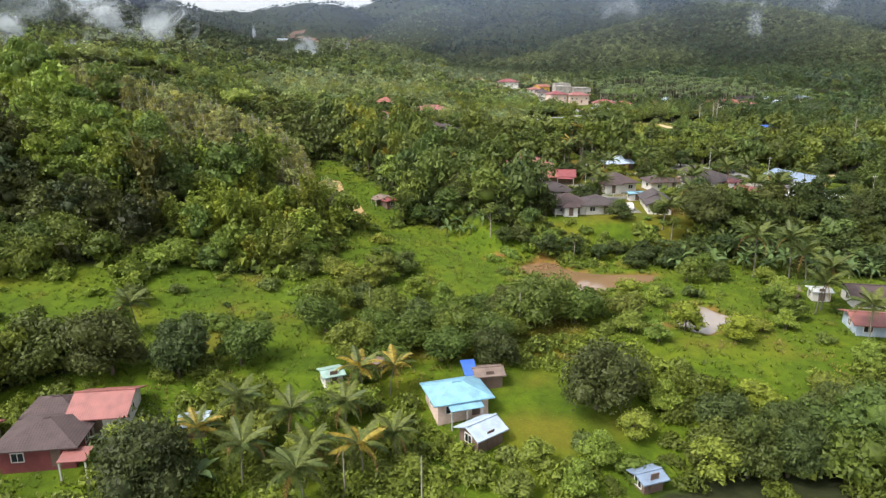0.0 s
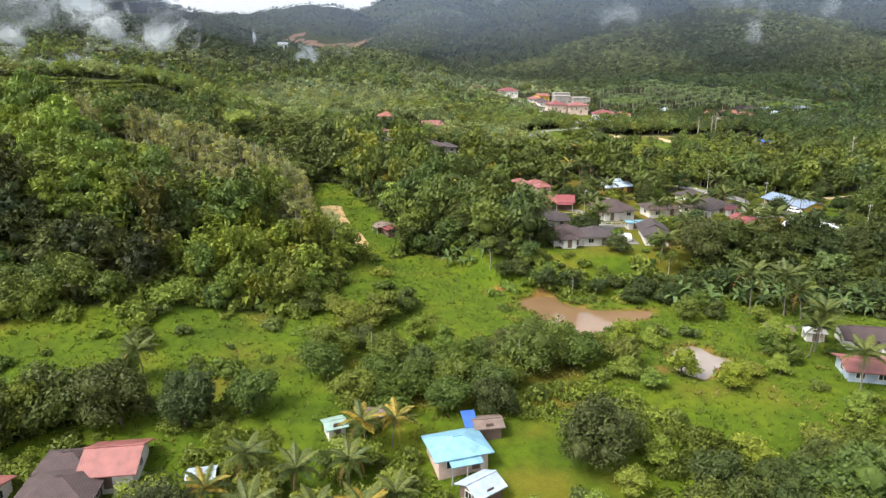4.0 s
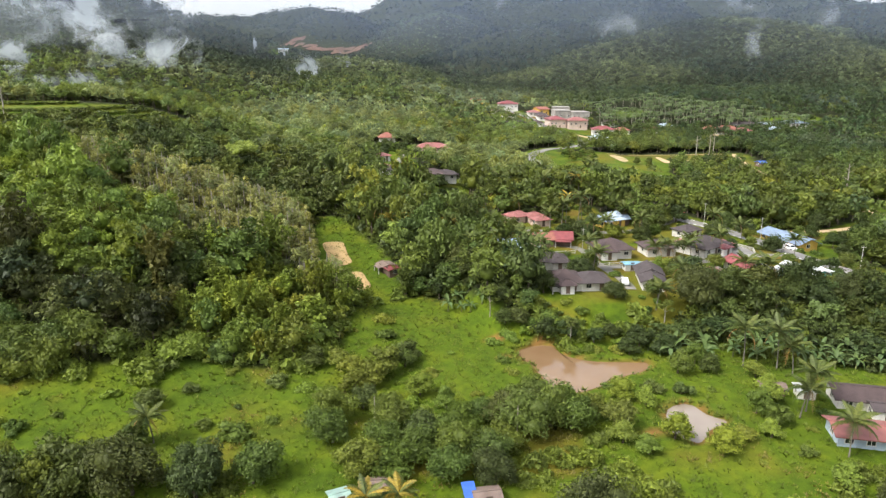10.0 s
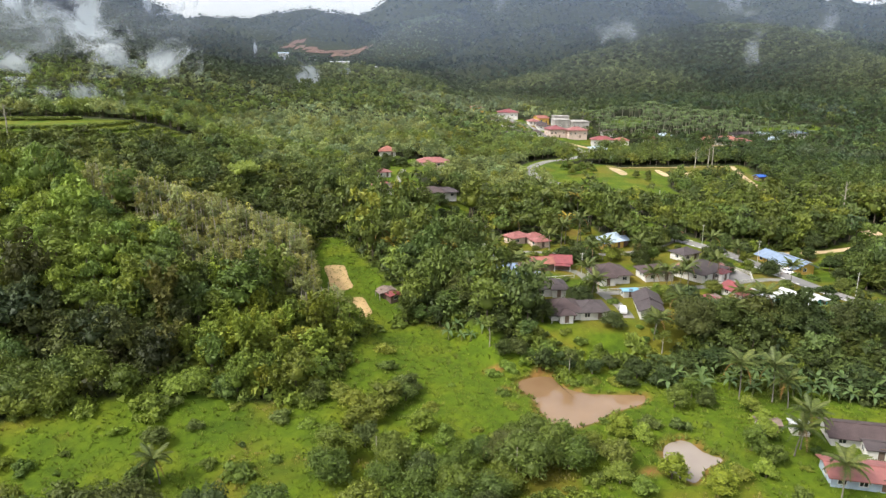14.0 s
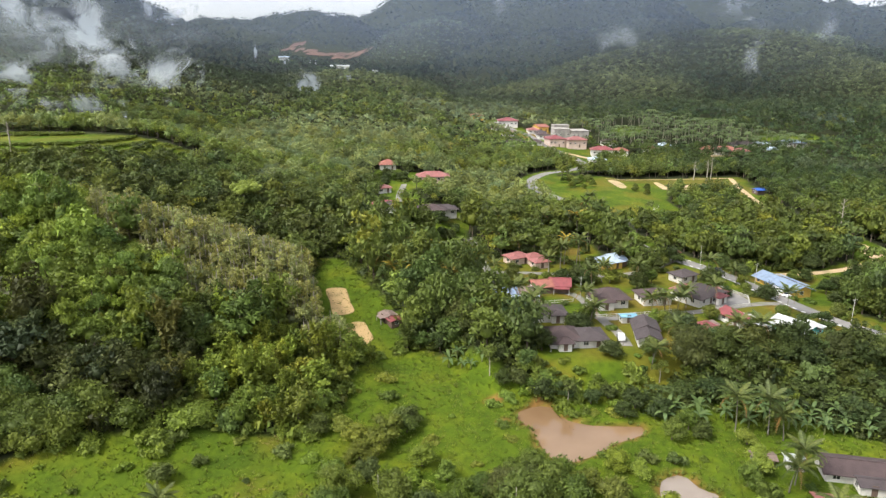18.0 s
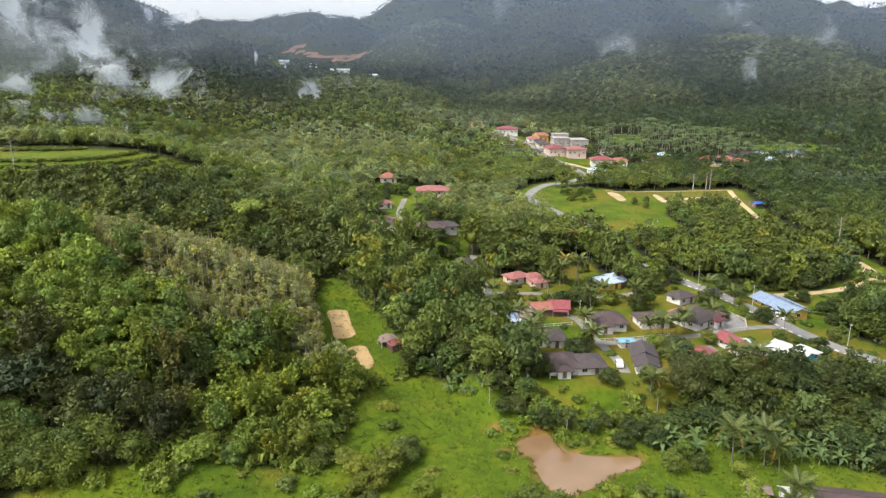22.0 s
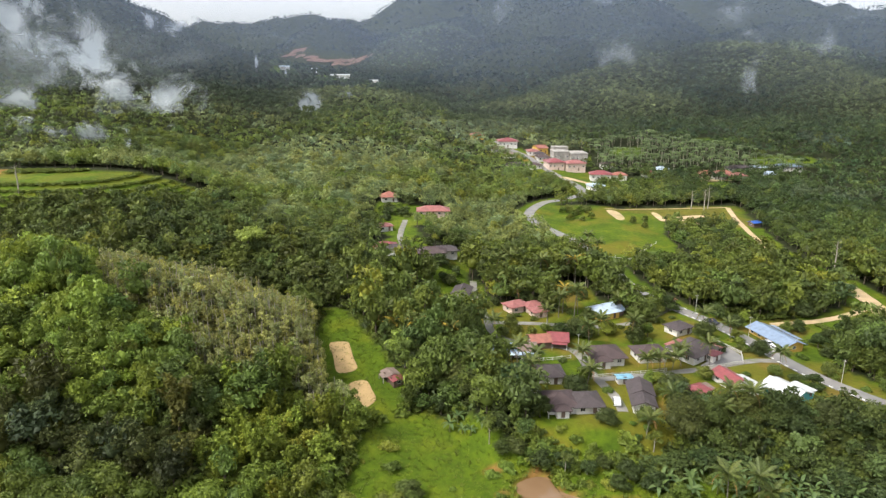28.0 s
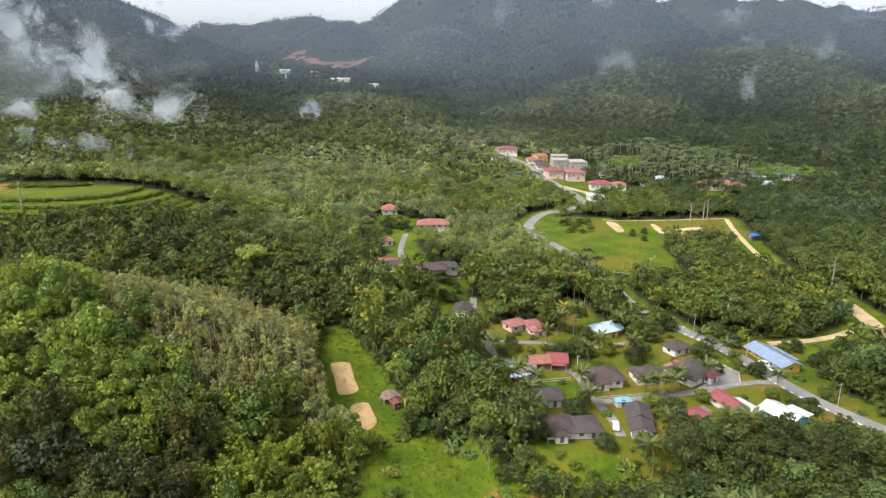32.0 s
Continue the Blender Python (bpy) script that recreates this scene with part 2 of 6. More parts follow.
def land(x, y):
    """Height of the ground; the ponds lie at 0."""
    x, y = np.asarray(x, float), np.asarray(y, float)
    z = -3 + 3.5 * smooth(y, 56, 88)
    edge = 124 + 28 * smooth(-x, -14, 6)
    z = z + 5.9 * smooth(y, edge, edge + 15)
    z = z - 1.6 * smooth(x, 82, 108) * smooth(y, 140, 165)
    z = z + 3 * smooth(y, 215, 380) + 16 * smooth(y, 410, 660) + 24 * smooth(y, 600, 1500)
    z = z + 7 * smooth(x, 100, 200) * smooth(y, 410, 560)
    z = z + 9 * smooth(-x, -20, 15) * smooth(y, 205, 260)
    up = np.zeros(x.shape)
    for hx, hy, h, rx, ry, flat, turn in HILLS:
        c, s = math.cos(turn), math.sin(turn)
        dx, dy = x - hx, y - hy
        r2 = ((dx * c + dy * s) / rx) ** 2 + ((dy * c - dx * s) / ry) ** 2
        up = up + h * np.exp(-(r2 ** flat))
    folds = np.abs(bumps(x, y, 300, 11, 3) - 0.5) * 2
    up = up * (1 + smooth(y, 420, 900) * (0.42 * (folds - 0.25) + 0.3 * (bumps(x, y, 110, 23, 3) - 0.5)))
    z = z + up
    cut = 1 - smooth(far_from(GULLY_LINE, x, y), 6, 15)
    z = z * (1 - cut) + cut * (1.2 + 0.14 * (np.clip(y, 145, 240) - 145))
    z = z + 0.5 * (bumps(x, y, 14, 5, 3) - 0.5) * smooth(y, 40, 60)
    flat_road = smooth(far_from(MAIN_LINE, x, y), 4.5, 11)
    z = z + 0.35 * (1 - flat_road)
    return z


def ground_z(x, y):
    return float(land(np.array([x]), np.array([y]))[0])


GULLY_LINE = [(-8, 148), (-16, 157), (-24, 168), (-30, 180), (-37, 200), (-46, 222)]
MAIN_LINE = curve_through([(190, 20), (150, 75), (124, 118), (109, 146), (103.5, 158), (98, 170), (93.5, 185), (87, 200), (80, 213), (71, 232), (68, 262), (62, 295), (49, 330), (46, 349), (51, 367), (60, 384), (74, 394), (88, 412), (90, 439.8), (78.6, 481.7), (68.7, 528.8), (56.9, 558.9), (47.2, 594.4)], 4.0)
LANES = [
    curve_through([(11, 240), (11, 228), (14, 204), (15, 193), (22, 185), (37, 179.5), (40, 163), (43, 151), (43, 143)], 3.0),
    curve_through([(40.5, 160), (56, 163), (73, 167), (89, 172), (97, 172)], 3.0),
    curve_through([(14.5, 201), (28, 200.5), (39, 198.5), (50, 197), (62, 201), (78, 213)], 3.0),
    curve_through([(-18.5, 305.2), (-19.4, 277.5), (-16.8, 260.8), (-13.7, 249.3), (-7.9, 245.4)], 3.0),
]
TRACK = curve_through([(135, 150), (147, 190), (150, 207), (154, 222), (156, 240), (154, 250), (151, 263), (149, 279), (150, 296), (153, 316), (159, 350), (166, 377)], 4.0)
FIELD_PATH = curve_through([(92, 371), (120, 374), (166, 378)], 4.0)
BRANCH = curve_through([(108, 203), (116, 204), (128, 207), (141, 213), (152, 221)], 3.0)
STREET_EAST = curve_through([(83.3, 466.3), (104.7, 450.9), (139.8, 447.2), (187.6, 456.1), (233.1, 456.6)], 5.0)

# ---- open ground: where no forest stands ----
MEADOW = [(-105, 82), (-78, 98), (-67, 104), (-53, 109.5), (-30, 111), (-22, 119), (-20, 138), (-14, 148), (-4, 152), (8, 142), (14, 133), (24, 129), (34, 128), (46, 126), (58, 126), (70, 123), (79, 114), (92, 108), (96, 98), (66, 80), (56, 70), (40, 66), (22, 56), (4, 52), (-30, 52), (-56, 52), (-60, 70), (-48, 78), (-75, 80)]
GULLY = [(-14, 147), (-8, 158), (-15, 172), (-23, 188), (-33, 206), (-41, 206), (-40, 184), (-34, 163), (-28, 147)]
VILLAGE = [(11, 153), (21, 150), (19, 129), (42, 126), (53, 132), (57, 146), (70, 147), (84, 141), (100, 143), (112, 138), (124, 112), (150, 80), (160, 90), (126, 146), (112, 172), (118, 188), (145, 192), (154, 208), (146, 222), (126, 210), (110, 207), (98, 208), (88, 215), (70, 207), (64, 199), (57, 214), (53, 242), (42, 242), (38, 208), (28, 224), (18, 218), (13, 240), (0, 238), (-12, 218), (-14, 198), (9, 196), (10, 180)]
HAMLET = [(-35.1, 338.6), (-33.3, 355.2), (-22.2, 340.4), (-5.6, 333), (5.7, 328), (3.8, 308.7), (-14.8, 294.2), (-5.6, 268.2), (7.6, 275.1), (10.9, 254.7), (8, 239.7), (-4, 234), (-22, 236), (-34.6, 245.4), (-34, 256.7), (-22.2, 275.7), (-33.3, 290.4)]
FAR_FIELD = [(52, 376), (97, 376), (125, 362), (110, 318), (106, 264), (80, 270), (62, 285), (58, 320), (50, 345)]
SITE = [(97, 374), (172, 384), (168, 338), (140, 326), (124, 332), (112, 352)]
TERRACES = [(-228, 250), (-172, 252), (-130, 268), (-102, 300), (-150, 312), (-228, 312)]
TOWN = [(65.5, 466.3), (99.9, 445.4), (139.9, 441.7), (149.1, 459.1), (110.1, 481.7), (102.5, 512.4), (124.1, 529.4), (114.6, 547.5), (82.9, 550.1), (67.5, 562.2), (50.6, 586), (49.8, 562.2), (63.4, 521.9)]
CLEARINGS = [MEADOW, GULLY, VILLAGE, HAMLET, FAR_FIELD, SITE, TERRACES, TOWN]


def spot(x, y, px, py, rx, ry):
    return ((x - px) / rx) ** 2 + ((y - py) / ry) ** 2 < 1


def open_ground(x, y):
    out = np.zeros(np.shape(x), bool)
    for poly in CLEARINGS:
        out |= inside(poly, x, y)
    for px, py, rx, ry in ((264, 504, 34, 10), (236, 576, 20, 11), (150, 545, 14, 16), (186, 440, 14, 12), (-190, 1318, 60, 34), (-128, 1250, 22, 22), (-303, 1300, 22, 22), (-289, 1500, 30, 26), (-416, 1972, 52, 40), (-336, 1952, 74, 34), (-256, 1916, 58, 30), (-364, 1760, 34, 20)):
        out |= spot(x, y, px, py, rx, ry)
    out |= far_from(MAIN_LINE, x, y) < np.where(y > 430, 11.0, 7.0)
    out |= far_from(TRACK, x, y) < np.where((y > 196) & (y < 330), 8.5, 5.0)
    return out


def link_mesh(name, verts, faces, mats, parent=None, colours=None, layer="leaf", face_mats=None, smooth_faces=False):
    """One mesh object out of arrays of places and triangles or quads."""
    me = bpy.data.meshes.new(name)
    verts, faces = np.asarray(verts, np.float32), np.asarray(faces, np.int32)
    k = faces.shape[1]
    me.vertices.add(len(verts))
    me.vertices.foreach_set("co", verts.ravel())
    me.loops.add(faces.size)
    me.loops.foreach_set("vertex_index", faces.ravel())
    me.polygons.add(len(faces))
    me.polygons.foreach_set("loop_start", np.arange(0, faces.size, k, dtype=np.int32))
    for m in mats:
        me.materials.append(m)
    if face_mats is not None:
        me.polygons.foreach_set("material_index", np.asarray(face_mats, np.int32))
    if smooth_faces:
        me.polygons.foreach_set("use_smooth", np.ones(len(faces), bool))
    me.update(calc_edges=True)
    if colours is not None:
        a = me.color_attributes.new(layer, "FLOAT_COLOR", "POINT")
        a.data.foreach_set("color", np.concatenate([np.asarray(colours, np.float32), np.ones((len(verts), 1), np.float32)], 1).ravel())
    ob = new(name, me)
    ob.parent = parent
    return ob


def steps(knots):
    """Grid lines: (from, to, spacing) stretches joined."""
    out = []
    for a, b, s in knots:
        out += list(np.linspace(a, b, max(1, int(round((b - a) / s))), endpoint=False))
    return np.array(out + [knots[-1][1]])


gx = steps([(-4600, -1500, 100), (-1500, -600, 32), (-600, -240, 15), (-240, -110, 2.6), (-110, 165, 2.1), (165, 300, 5), (300, 700, 17), (700, 1700, 36), (1700, 4600, 100)])
gy = steps([(-3000, -200, 200), (-200, 40, 20), (40, 215, 2.0), (215, 248, 4), (248, 350, 2.2), (350, 420, 5), (420, 900, 13), (900, 1700, 26), (1700, 3200, 40), (3200, 4700, 70)])
X, Y = np.meshgrid(gx, gy)
Z = land(X, Y)
wet = np.minimum(far_from(POND_A + POND_A[:1], X, Y) * np.where(inside(POND_A, X, Y), -1, 1), far_from(POND_B + POND_B[:1], X, Y) * np.where(inside(POND_B, X, Y), -1, 1))
Z = np.where(wet < 5, np.maximum(Z, 0.25), Z)
Z = np.where(wet < 1.6, np.minimum(Z, np.clip(wet * 0.4 - 0.05, -0.9, 0.6)), Z)
terr = inside(TERRACES, X, Y)
Z = np.where(terr, np.floor(Z / 1.5) * 1.5 + 1.5 * smooth(Z / 1.5 - np.floor(Z / 1.5), 0.7, 1.0), Z)
ny, nx = X.shape
idx = np.arange(nx * ny).reshape(ny, nx)
quads = np.stack([idx[:-1, :-1], idx[:-1, 1:], idx[1:, 1:], idx[1:, :-1]], -1).reshape(-1, 4)
bare = np.zeros(X.shape)
for bx, by, br in ((-7.5, 87, 4.5), (11, 127, 1.6), (12, 119, 1.8), (21, 128, 1.6), (33, 92, 2)):
    bare = np.maximum(bare, 1 - smooth(np.hypot(X - bx, (Y - by) * 1.4) + 4 * (bumps(X, Y, 5, 77, 3) - 0.5), br * 0.5, br * 1.3))
bare = np.maximum(bare, 0.85 * (1 - smooth(np.abs(wet), 0.2, 1.2)))
bare = np.maximum(bare, 0.3 * inside(SITE, X, Y) * smooth(bumps(X, Y, 22, 51, 3), 0.46, 0.6))
bare = np.maximum(bare, 0.6 * inside(TOWN, X, Y) * smooth(bumps(X, Y, 24, 52, 3), 0.4, 0.6))
bare = np.maximum(bare, 0.95 * terr * smooth(-X, 200, 212))
bare = np.maximum(bare, 0.4 * inside(VILLAGE, X, Y) * smooth(bumps(X, Y, 9, 53, 3), 0.58, 0.72))
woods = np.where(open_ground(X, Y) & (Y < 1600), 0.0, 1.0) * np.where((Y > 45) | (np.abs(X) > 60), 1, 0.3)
dry = 0.6 * smooth(bumps(X, Y, 17, 31, 4), 0.56, 0.74) * ((inside(MEADOW, X, Y) & (Y > 80)) | inside(FAR_FIELD, X, Y) | inside(HAMLET, X, Y))
dry = np.maximum(dry, 0.55 * (1 - smooth(np.hypot((X - 14) / 10, (Y - 70) / 9), 0.6, 1.1)) * smooth(bumps(X, Y, 6, 35, 3), 0.3, 0.6))
dry = np.maximum(dry, 0.5 * inside(VILLAGE, X, Y) * smooth(bumps(X, Y, 12, 37, 3), 0.42, 0.62))
dry = np.maximum(dry, 0.25 * terr * smooth(bumps(X, Y, 8, 33, 2), 0.4, 0.6))
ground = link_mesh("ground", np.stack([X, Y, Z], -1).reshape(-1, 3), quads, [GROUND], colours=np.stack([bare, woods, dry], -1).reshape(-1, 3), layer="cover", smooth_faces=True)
tagged(ground, "green valley floor rising to wooded hills", "ground", kind="structure")


def pond(line, label, mat):
    c = np.mean(line, 0)
    pts = [(c[0], c[1], 0.0)] + [(c[0] + (x - c[0]) * 1.03, c[1] + (y - c[1]) * 1.03, 0.0) for x, y in line]
    n = len(line)
    ob = link_mesh("pond_water", pts, [(0, i + 1, (i + 1) % n + 1) for i in range(n)], [mat])
    return tagged(ob, label, "pond", kind="structure")


pond(POND_A, "muddy brown pond reflecting the pale sky", WATER)
pond(POND_B, "small grey-brown pond in the rough meadow", WATER_GREY)


def ribbon(name, line, width, mat, label, lift=0.07, category="road", thick=0.05):
    """A road laid over the ground along a line."""
    p = np.array(line)
    d = np.gradient(p, axis=0)
    d /= np.linalg.norm(d, axis=1)[:, None] + 1e-9
    nrm = np.stack([-d[:, 1], d[:, 0]], 1)
    cols = []
    for o in (-1.0, -0.5, 0.0, 0.5, 1.0):
        q = p + nrm * o * width / 2
        wob = 0.12 * width * (bumps(q[:, 0], q[:, 1], 4, 9, 2) - 0.5) if mat in (DIRT, LANE) else 0
        q = q + nrm * np.reshape(wob, (-1, 1)) if abs(o) == 1 else q
        cols.append(np.stack([q[:, 0], q[:, 1], land(q[:, 0], q[:, 1]) + lift + thick * (1 - abs(o) ** 2)], 1))
    v = np.stack(cols, 1)
    top = np.max(v[:, :, 2], 1, keepdims=True)
    v[:, :, 2] = 0.5 * v[:, :, 2] + 0.5 * top
    n = len(p)
    i = np.arange(n * 5).reshape(n, 5)
    f = np.stack([i[:-1, :-1], i[:-1, 1:], i[1:, 1:], i[1:, :-1]], -1).reshape(-1, 4)
    ob = link_mesh(name, v.reshape(-1, 3), f[:, ::-1], [mat], smooth_faces=True)
    return tagged(ob, label, category, kind="structure")


road = ribbon("road", MAIN_LINE, 5.6, ASPHALT, "two-lane asphalt road with white edge blocks", 0.1)
for ln in LANES:
    ribbon("lane", ln, 2.6, LANE, "narrow grey village lane", 0.09)
ribbon("dirt_track", FIELD_PATH, 1.3, DIRT, "narrow sandy path along the field")
ribbon("dirt_track", [p for p in TRACK if p[1] < 252], 6.4, DIRT, "broad pale sandy dirt track along the woods", 0.12)
ribbon("dirt_track", [p for p in TRACK if p[1] > 246], 2.8, DIRT, "narrow sandy track winding through the trees", 0.1)
ribbon("dirt_track", BRANCH, 3.0, DIRT, "sandy side track through the grass", 0.1)
ribbon("road", STREET_EAST, 6.0, DIRT, "pale dusty side street of the small town", 0.12)

# forests, palms and houses follow


# ---- trees ----
def rings(pts, radii, sides=6):
    """A tapering stem through places with radii."""
    v, f = [], []
    for (x, y, z), r in zip(pts, radii):
        for k in range(sides):
            a = 2 * math.pi * k / sides
            v.append((x + r * math.cos(a), y + r * math.sin(a), z))
    for i in range(len(pts) - 1):
        for k in range(sides):
            a, b = i * sides + k, i * sides + (k + 1) % sides
            f += [(a, b, b + sides), (a, b + sides, a + sides)]
    return np.array(v, float), np.array(f, int)


def limb(a, b, r0, r1, sides=5):
    """A straight limb between two places."""
    a, b = Vector(a), Vector(b)
    q = (b - a).to_track_quat("Z", "Y").to_matrix()
    v = []
    for p, r in ((a, r0), (b, r1)):
        for k in range(sides):
            t = 2 * math.pi * k / sides
            v.append(p + q @ Vector((r * math.cos(t), r * math.sin(t), 0)))
    f = []
    for k in range(sides):
        j = (k + 1) % sides
        f += [(k, j, j + sides), (k, j + sides, k + sides)]
    return np.array(v, float), np.array(f, int)


def joined(pieces):
    v, f, n = [], [], 0
    for pv, pf in pieces:
        v.append(pv)
        f.append(pf + n)
        n += len(pv)
    return np.concatenate(v), np.concatenate(f)


ICO_V, ICO_F = [], []
_bm = bmesh.new()
bmesh.ops.create_icosphere(_bm, subdivisions=1, radius=1.0)
ICO_V = np.array([v.co[:] for v in _bm.verts])
ICO_F = np.array([[v.index for v in f.verts] for f in _bm.faces])
_bm.free()


def sprays(rng, centre, radius, count, size, low=-0.35, squash=0.85, jag=0.6):
    """Leaf sprays over a clump: pointed blades that face outwards."""
    z = rng.uniform(low, 1, count)
    a = rng.uniform(0, 2 * np.pi, count)
    r = np.sqrt(np.maximum(0, 1 - z * z))
    out = np.stack([r * np.cos(a), r * np.sin(a), z], 1)
    p = centre + out * radius * rng.uniform(0.62, 1.2, (count, 1)) * np.array([1, 1, squash])
    nrm = out + jag * rng.normal(size=(count, 3))
    nrm[:, 2] += 0.25
    nrm /= np.linalg.norm(nrm, axis=1)[:, None]
    t = np.cross(nrm, rng.normal(size=(count, 3)))
    t /= np.linalg.norm(t, axis=1)[:, None] + 1e-9
    s = np.cross(nrm, t)
    L = size * rng.uniform(0.6, 1.4, (count, 1))
    B = L * rng.uniform(0.28, 0.6, (count, 1))
    v = np.stack([p + t * L - nrm * L * 0.25, p - t * L * 0.6 + s * B, p - t * L * 0.6 - s * B], 1).reshape(-1, 3)
    return v, np.arange(count * 3).reshape(-1, 3)


def crown_shape(rng, R, H, base, lobes, per_lobe, size, core=True, low=-0.5, lobe=(0.36, 0.54)):
    """A crown of several leafy clumps round limb ends; base: height of its underside."""
    pieces, tips = [], []
    for k in range(lobes):
        a = 2.4 * k + rng.uniform(-0.5, 0.5)
        rr = R * 0.66 * math.sqrt((k + 0.3) / lobes)
        zz = base + H * (0.2 + 0.6 * (1 - (rr / R) ** 2) * rng.uniform(0.15, 1.2))
        c = np.array([rr * math.cos(a), rr * math.sin(a), zz])
        rad = R * rng.uniform(*lobe)
        pieces.append(sprays(rng, c, rad, per_lobe, size, low))
        if core is True:
            pieces.append((ICO_V * rad * 0.66 * np.array([1, 1, 0.8]) + c, ICO_F))
        tips.append((c, rad))
    if core == "one":
        pieces.append((ICO_V * np.array([R * 0.42, R * 0.42, H * 0.2]) + np.array([0, 0, base + H * 0.3]), ICO_F))
    v, f = joined(pieces)
    v = v * np.array([rng.uniform(0.84, 1.2), rng.uniform(0.84, 1.2), 1.0])
    v[:, :2] += (v[:, 2:] - base) * rng.normal(0, 0.09, (1, 2))
    return v, f, tips


def stem_shape(rng, height, r0, tips, lean=0.06):
    n = 5
    pts, rad = [], []
    for i in range(n):
        t = i / (n - 1)
        pts.append((rng.normal() * lean * t * height * 0.3, rng.normal() * lean * t * height * 0.3, height * t - 0.5 * (1 - t)))
        rad.append(r0 * (1.25 - 0.75 * t) if i else r0 * 1.5)
    pieces = [rings(pts, rad, 6)]
    for c, rr in tips[:6]:
        s = pts[-2] if c[2] < pts[-1][2] + 1 else pts[-1]
        pieces.append(limb(s, c, r0 * 0.45, r0 * 0.15, 4))
    return joined(pieces)


def leaf_mix(rng, base, spread=0.2):
    k = rng.uniform(1 - spread, 1 + spread)
    return np.array(base) * k * np.array([rng.uniform(0.88, 1.14), 1, rng.uniform(0.8, 1.2)])


C_DARK = (0.053, 0.076, 0.019)
C_MID = (0.084, 0.12, 0.022)
C_BRIGHT = (0.13, 0.18, 0.025)
C_YELLOW = (0.17, 0.2, 0.03)
C_GREY = (0.2, 0.226, 0.076)
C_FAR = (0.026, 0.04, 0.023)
C_PALM = (0.07, 0.095, 0.025)

rng = np.random.default_rng(7)
TREE_KINDS = {}


def tree_kind(name, count, R, H, base, lobes, per_lobe, size, colour, trunk_r, bark, lobe=(0.36, 0.54)):
    """Ready-made crown and stem meshes of one sort of tree, to be shared by its copies."""
    made = []
    for k in range(count):
        v, f, tips = crown_shape(rng, R * rng.uniform(0.9, 1.1), H * rng.uniform(0.85, 1.15), base * rng.uniform(0.85, 1.15), lobes, per_lobe, size, lobe=lobe)
        sv, sf = stem_shape(rng, base + H * 0.3, trunk_r, tips)
        col = np.repeat(leaf_mix(rng, colour)[None], len(v), 0)
        crown_ob = link_mesh("crown", v, f, [LEAF], colours=col)
        stem_ob = link_mesh("trunk", sv, sf, [bark], smooth_faces=True)
        made.append((crown_ob.data, stem_ob.data))
        for ob in (crown_ob, stem_ob):
            bpy.data.objects.remove(ob)
    TREE_KINDS[name] = made


tree_kind("broad", 6, 3.6, 6.2, 0.5, 12, 150, 0.38, C_MID, 0.22, BARK, (0.28, 0.56))
tree_kind("dark", 6, 4.2, 6.8, 0.4, 13, 160, 0.4, C_DARK, 0.28, BARK, (0.28, 0.56))
tree_kind("bright", 6, 3.2, 5.6, 0.3, 11, 160, 0.34, C_BRIGHT, 0.2, BARK, (0.26, 0.56))
tree_kind("great", 5, 4.4, 6.8, -0.3, 14, 430, 0.27, C_DARK, 0.28, BARK, (0.26, 0.55))
tree_kind("orchard", 6, 3.7, 6.2, -0.2, 12, 340, 0.26, C_MID, 0.22, BARK, (0.26, 0.56))
tree_kind("umbrella", 1, 6.4, 4.6, 9.0, 20, 70, 0.55, (0.17, 0.24, 0.045), 0.4, BARK_PALE, (0.2, 0.34))
tree_kind("thin", 3, 2.4, 4.4, 3.4, 8, 60, 0.36, C_MID, 0.13, BARK_PALE, (0.26, 0.4))
tree_kind("edge", 6, 3.8, 5.6, -0.4, 13, 150, 0.34, C_MID, 0.2, BARK)
tree_kind("edge_bright", 6, 3.6, 5.4, -0.4, 13, 150, 0.34, C_BRIGHT, 0.2, BARK)
tree_kind("bush", 6, 1.6, 1.8, -0.35, 7, 90, 0.22, (0.1, 0.145, 0.03), 0.06, BARK, (0.25, 0.5))
tree_kind("bright_bush", 5, 1.5, 1.6, -0.35, 7, 90, 0.22, C_BRIGHT, 0.06, BARK, (0.25, 0.5))

LABELS = {
    "broad": "green broadleaf tree with a rounded lobed crown",
    "dark": "dense dark green broadleaf tree",
    "bright": "light green leafy tree in open ground",
    "great": "large dense dark green shade tree",
    "orchard": "green fruit tree with a rounded leafy crown",
    "umbrella": "tall light green tree with a spreading umbrella crown",
    "thin": "slender pale-stemmed tree with an open crown",
    "edge": "green leafy tree at the edge of the hillside wood",
    "edge_bright": "light green leafy tree at the wood's edge",
    "bush": "rounded green bush in rough grass",
    "bright_bush": "light green leafy shrub",
}


def plant(kind, x, y, size=1.0, tall=1.0, turn=None):
    turn = rng.uniform(0, 6.28) if turn is None else turn
    root = new("shrub" if "bush" in kind else "tree")
    root.location = (x, y, ground_z(x, y) - 0.1)
    root.rotation_euler = (0, 0, turn)
    root.scale = (size, size, size * tall)
    c, s = TREE_KINDS[kind][int(rng.integers(len(TREE_KINDS[kind])))]
    for nm, data in (("trunk", s), ("crown", c)):
        new(nm, data).parent = root
    tagged(root, LABELS[kind], "shrub" if "bush" in kind else "tree", "bushes of the meadow" if "bush" in kind else "trees of the valley")
    return root


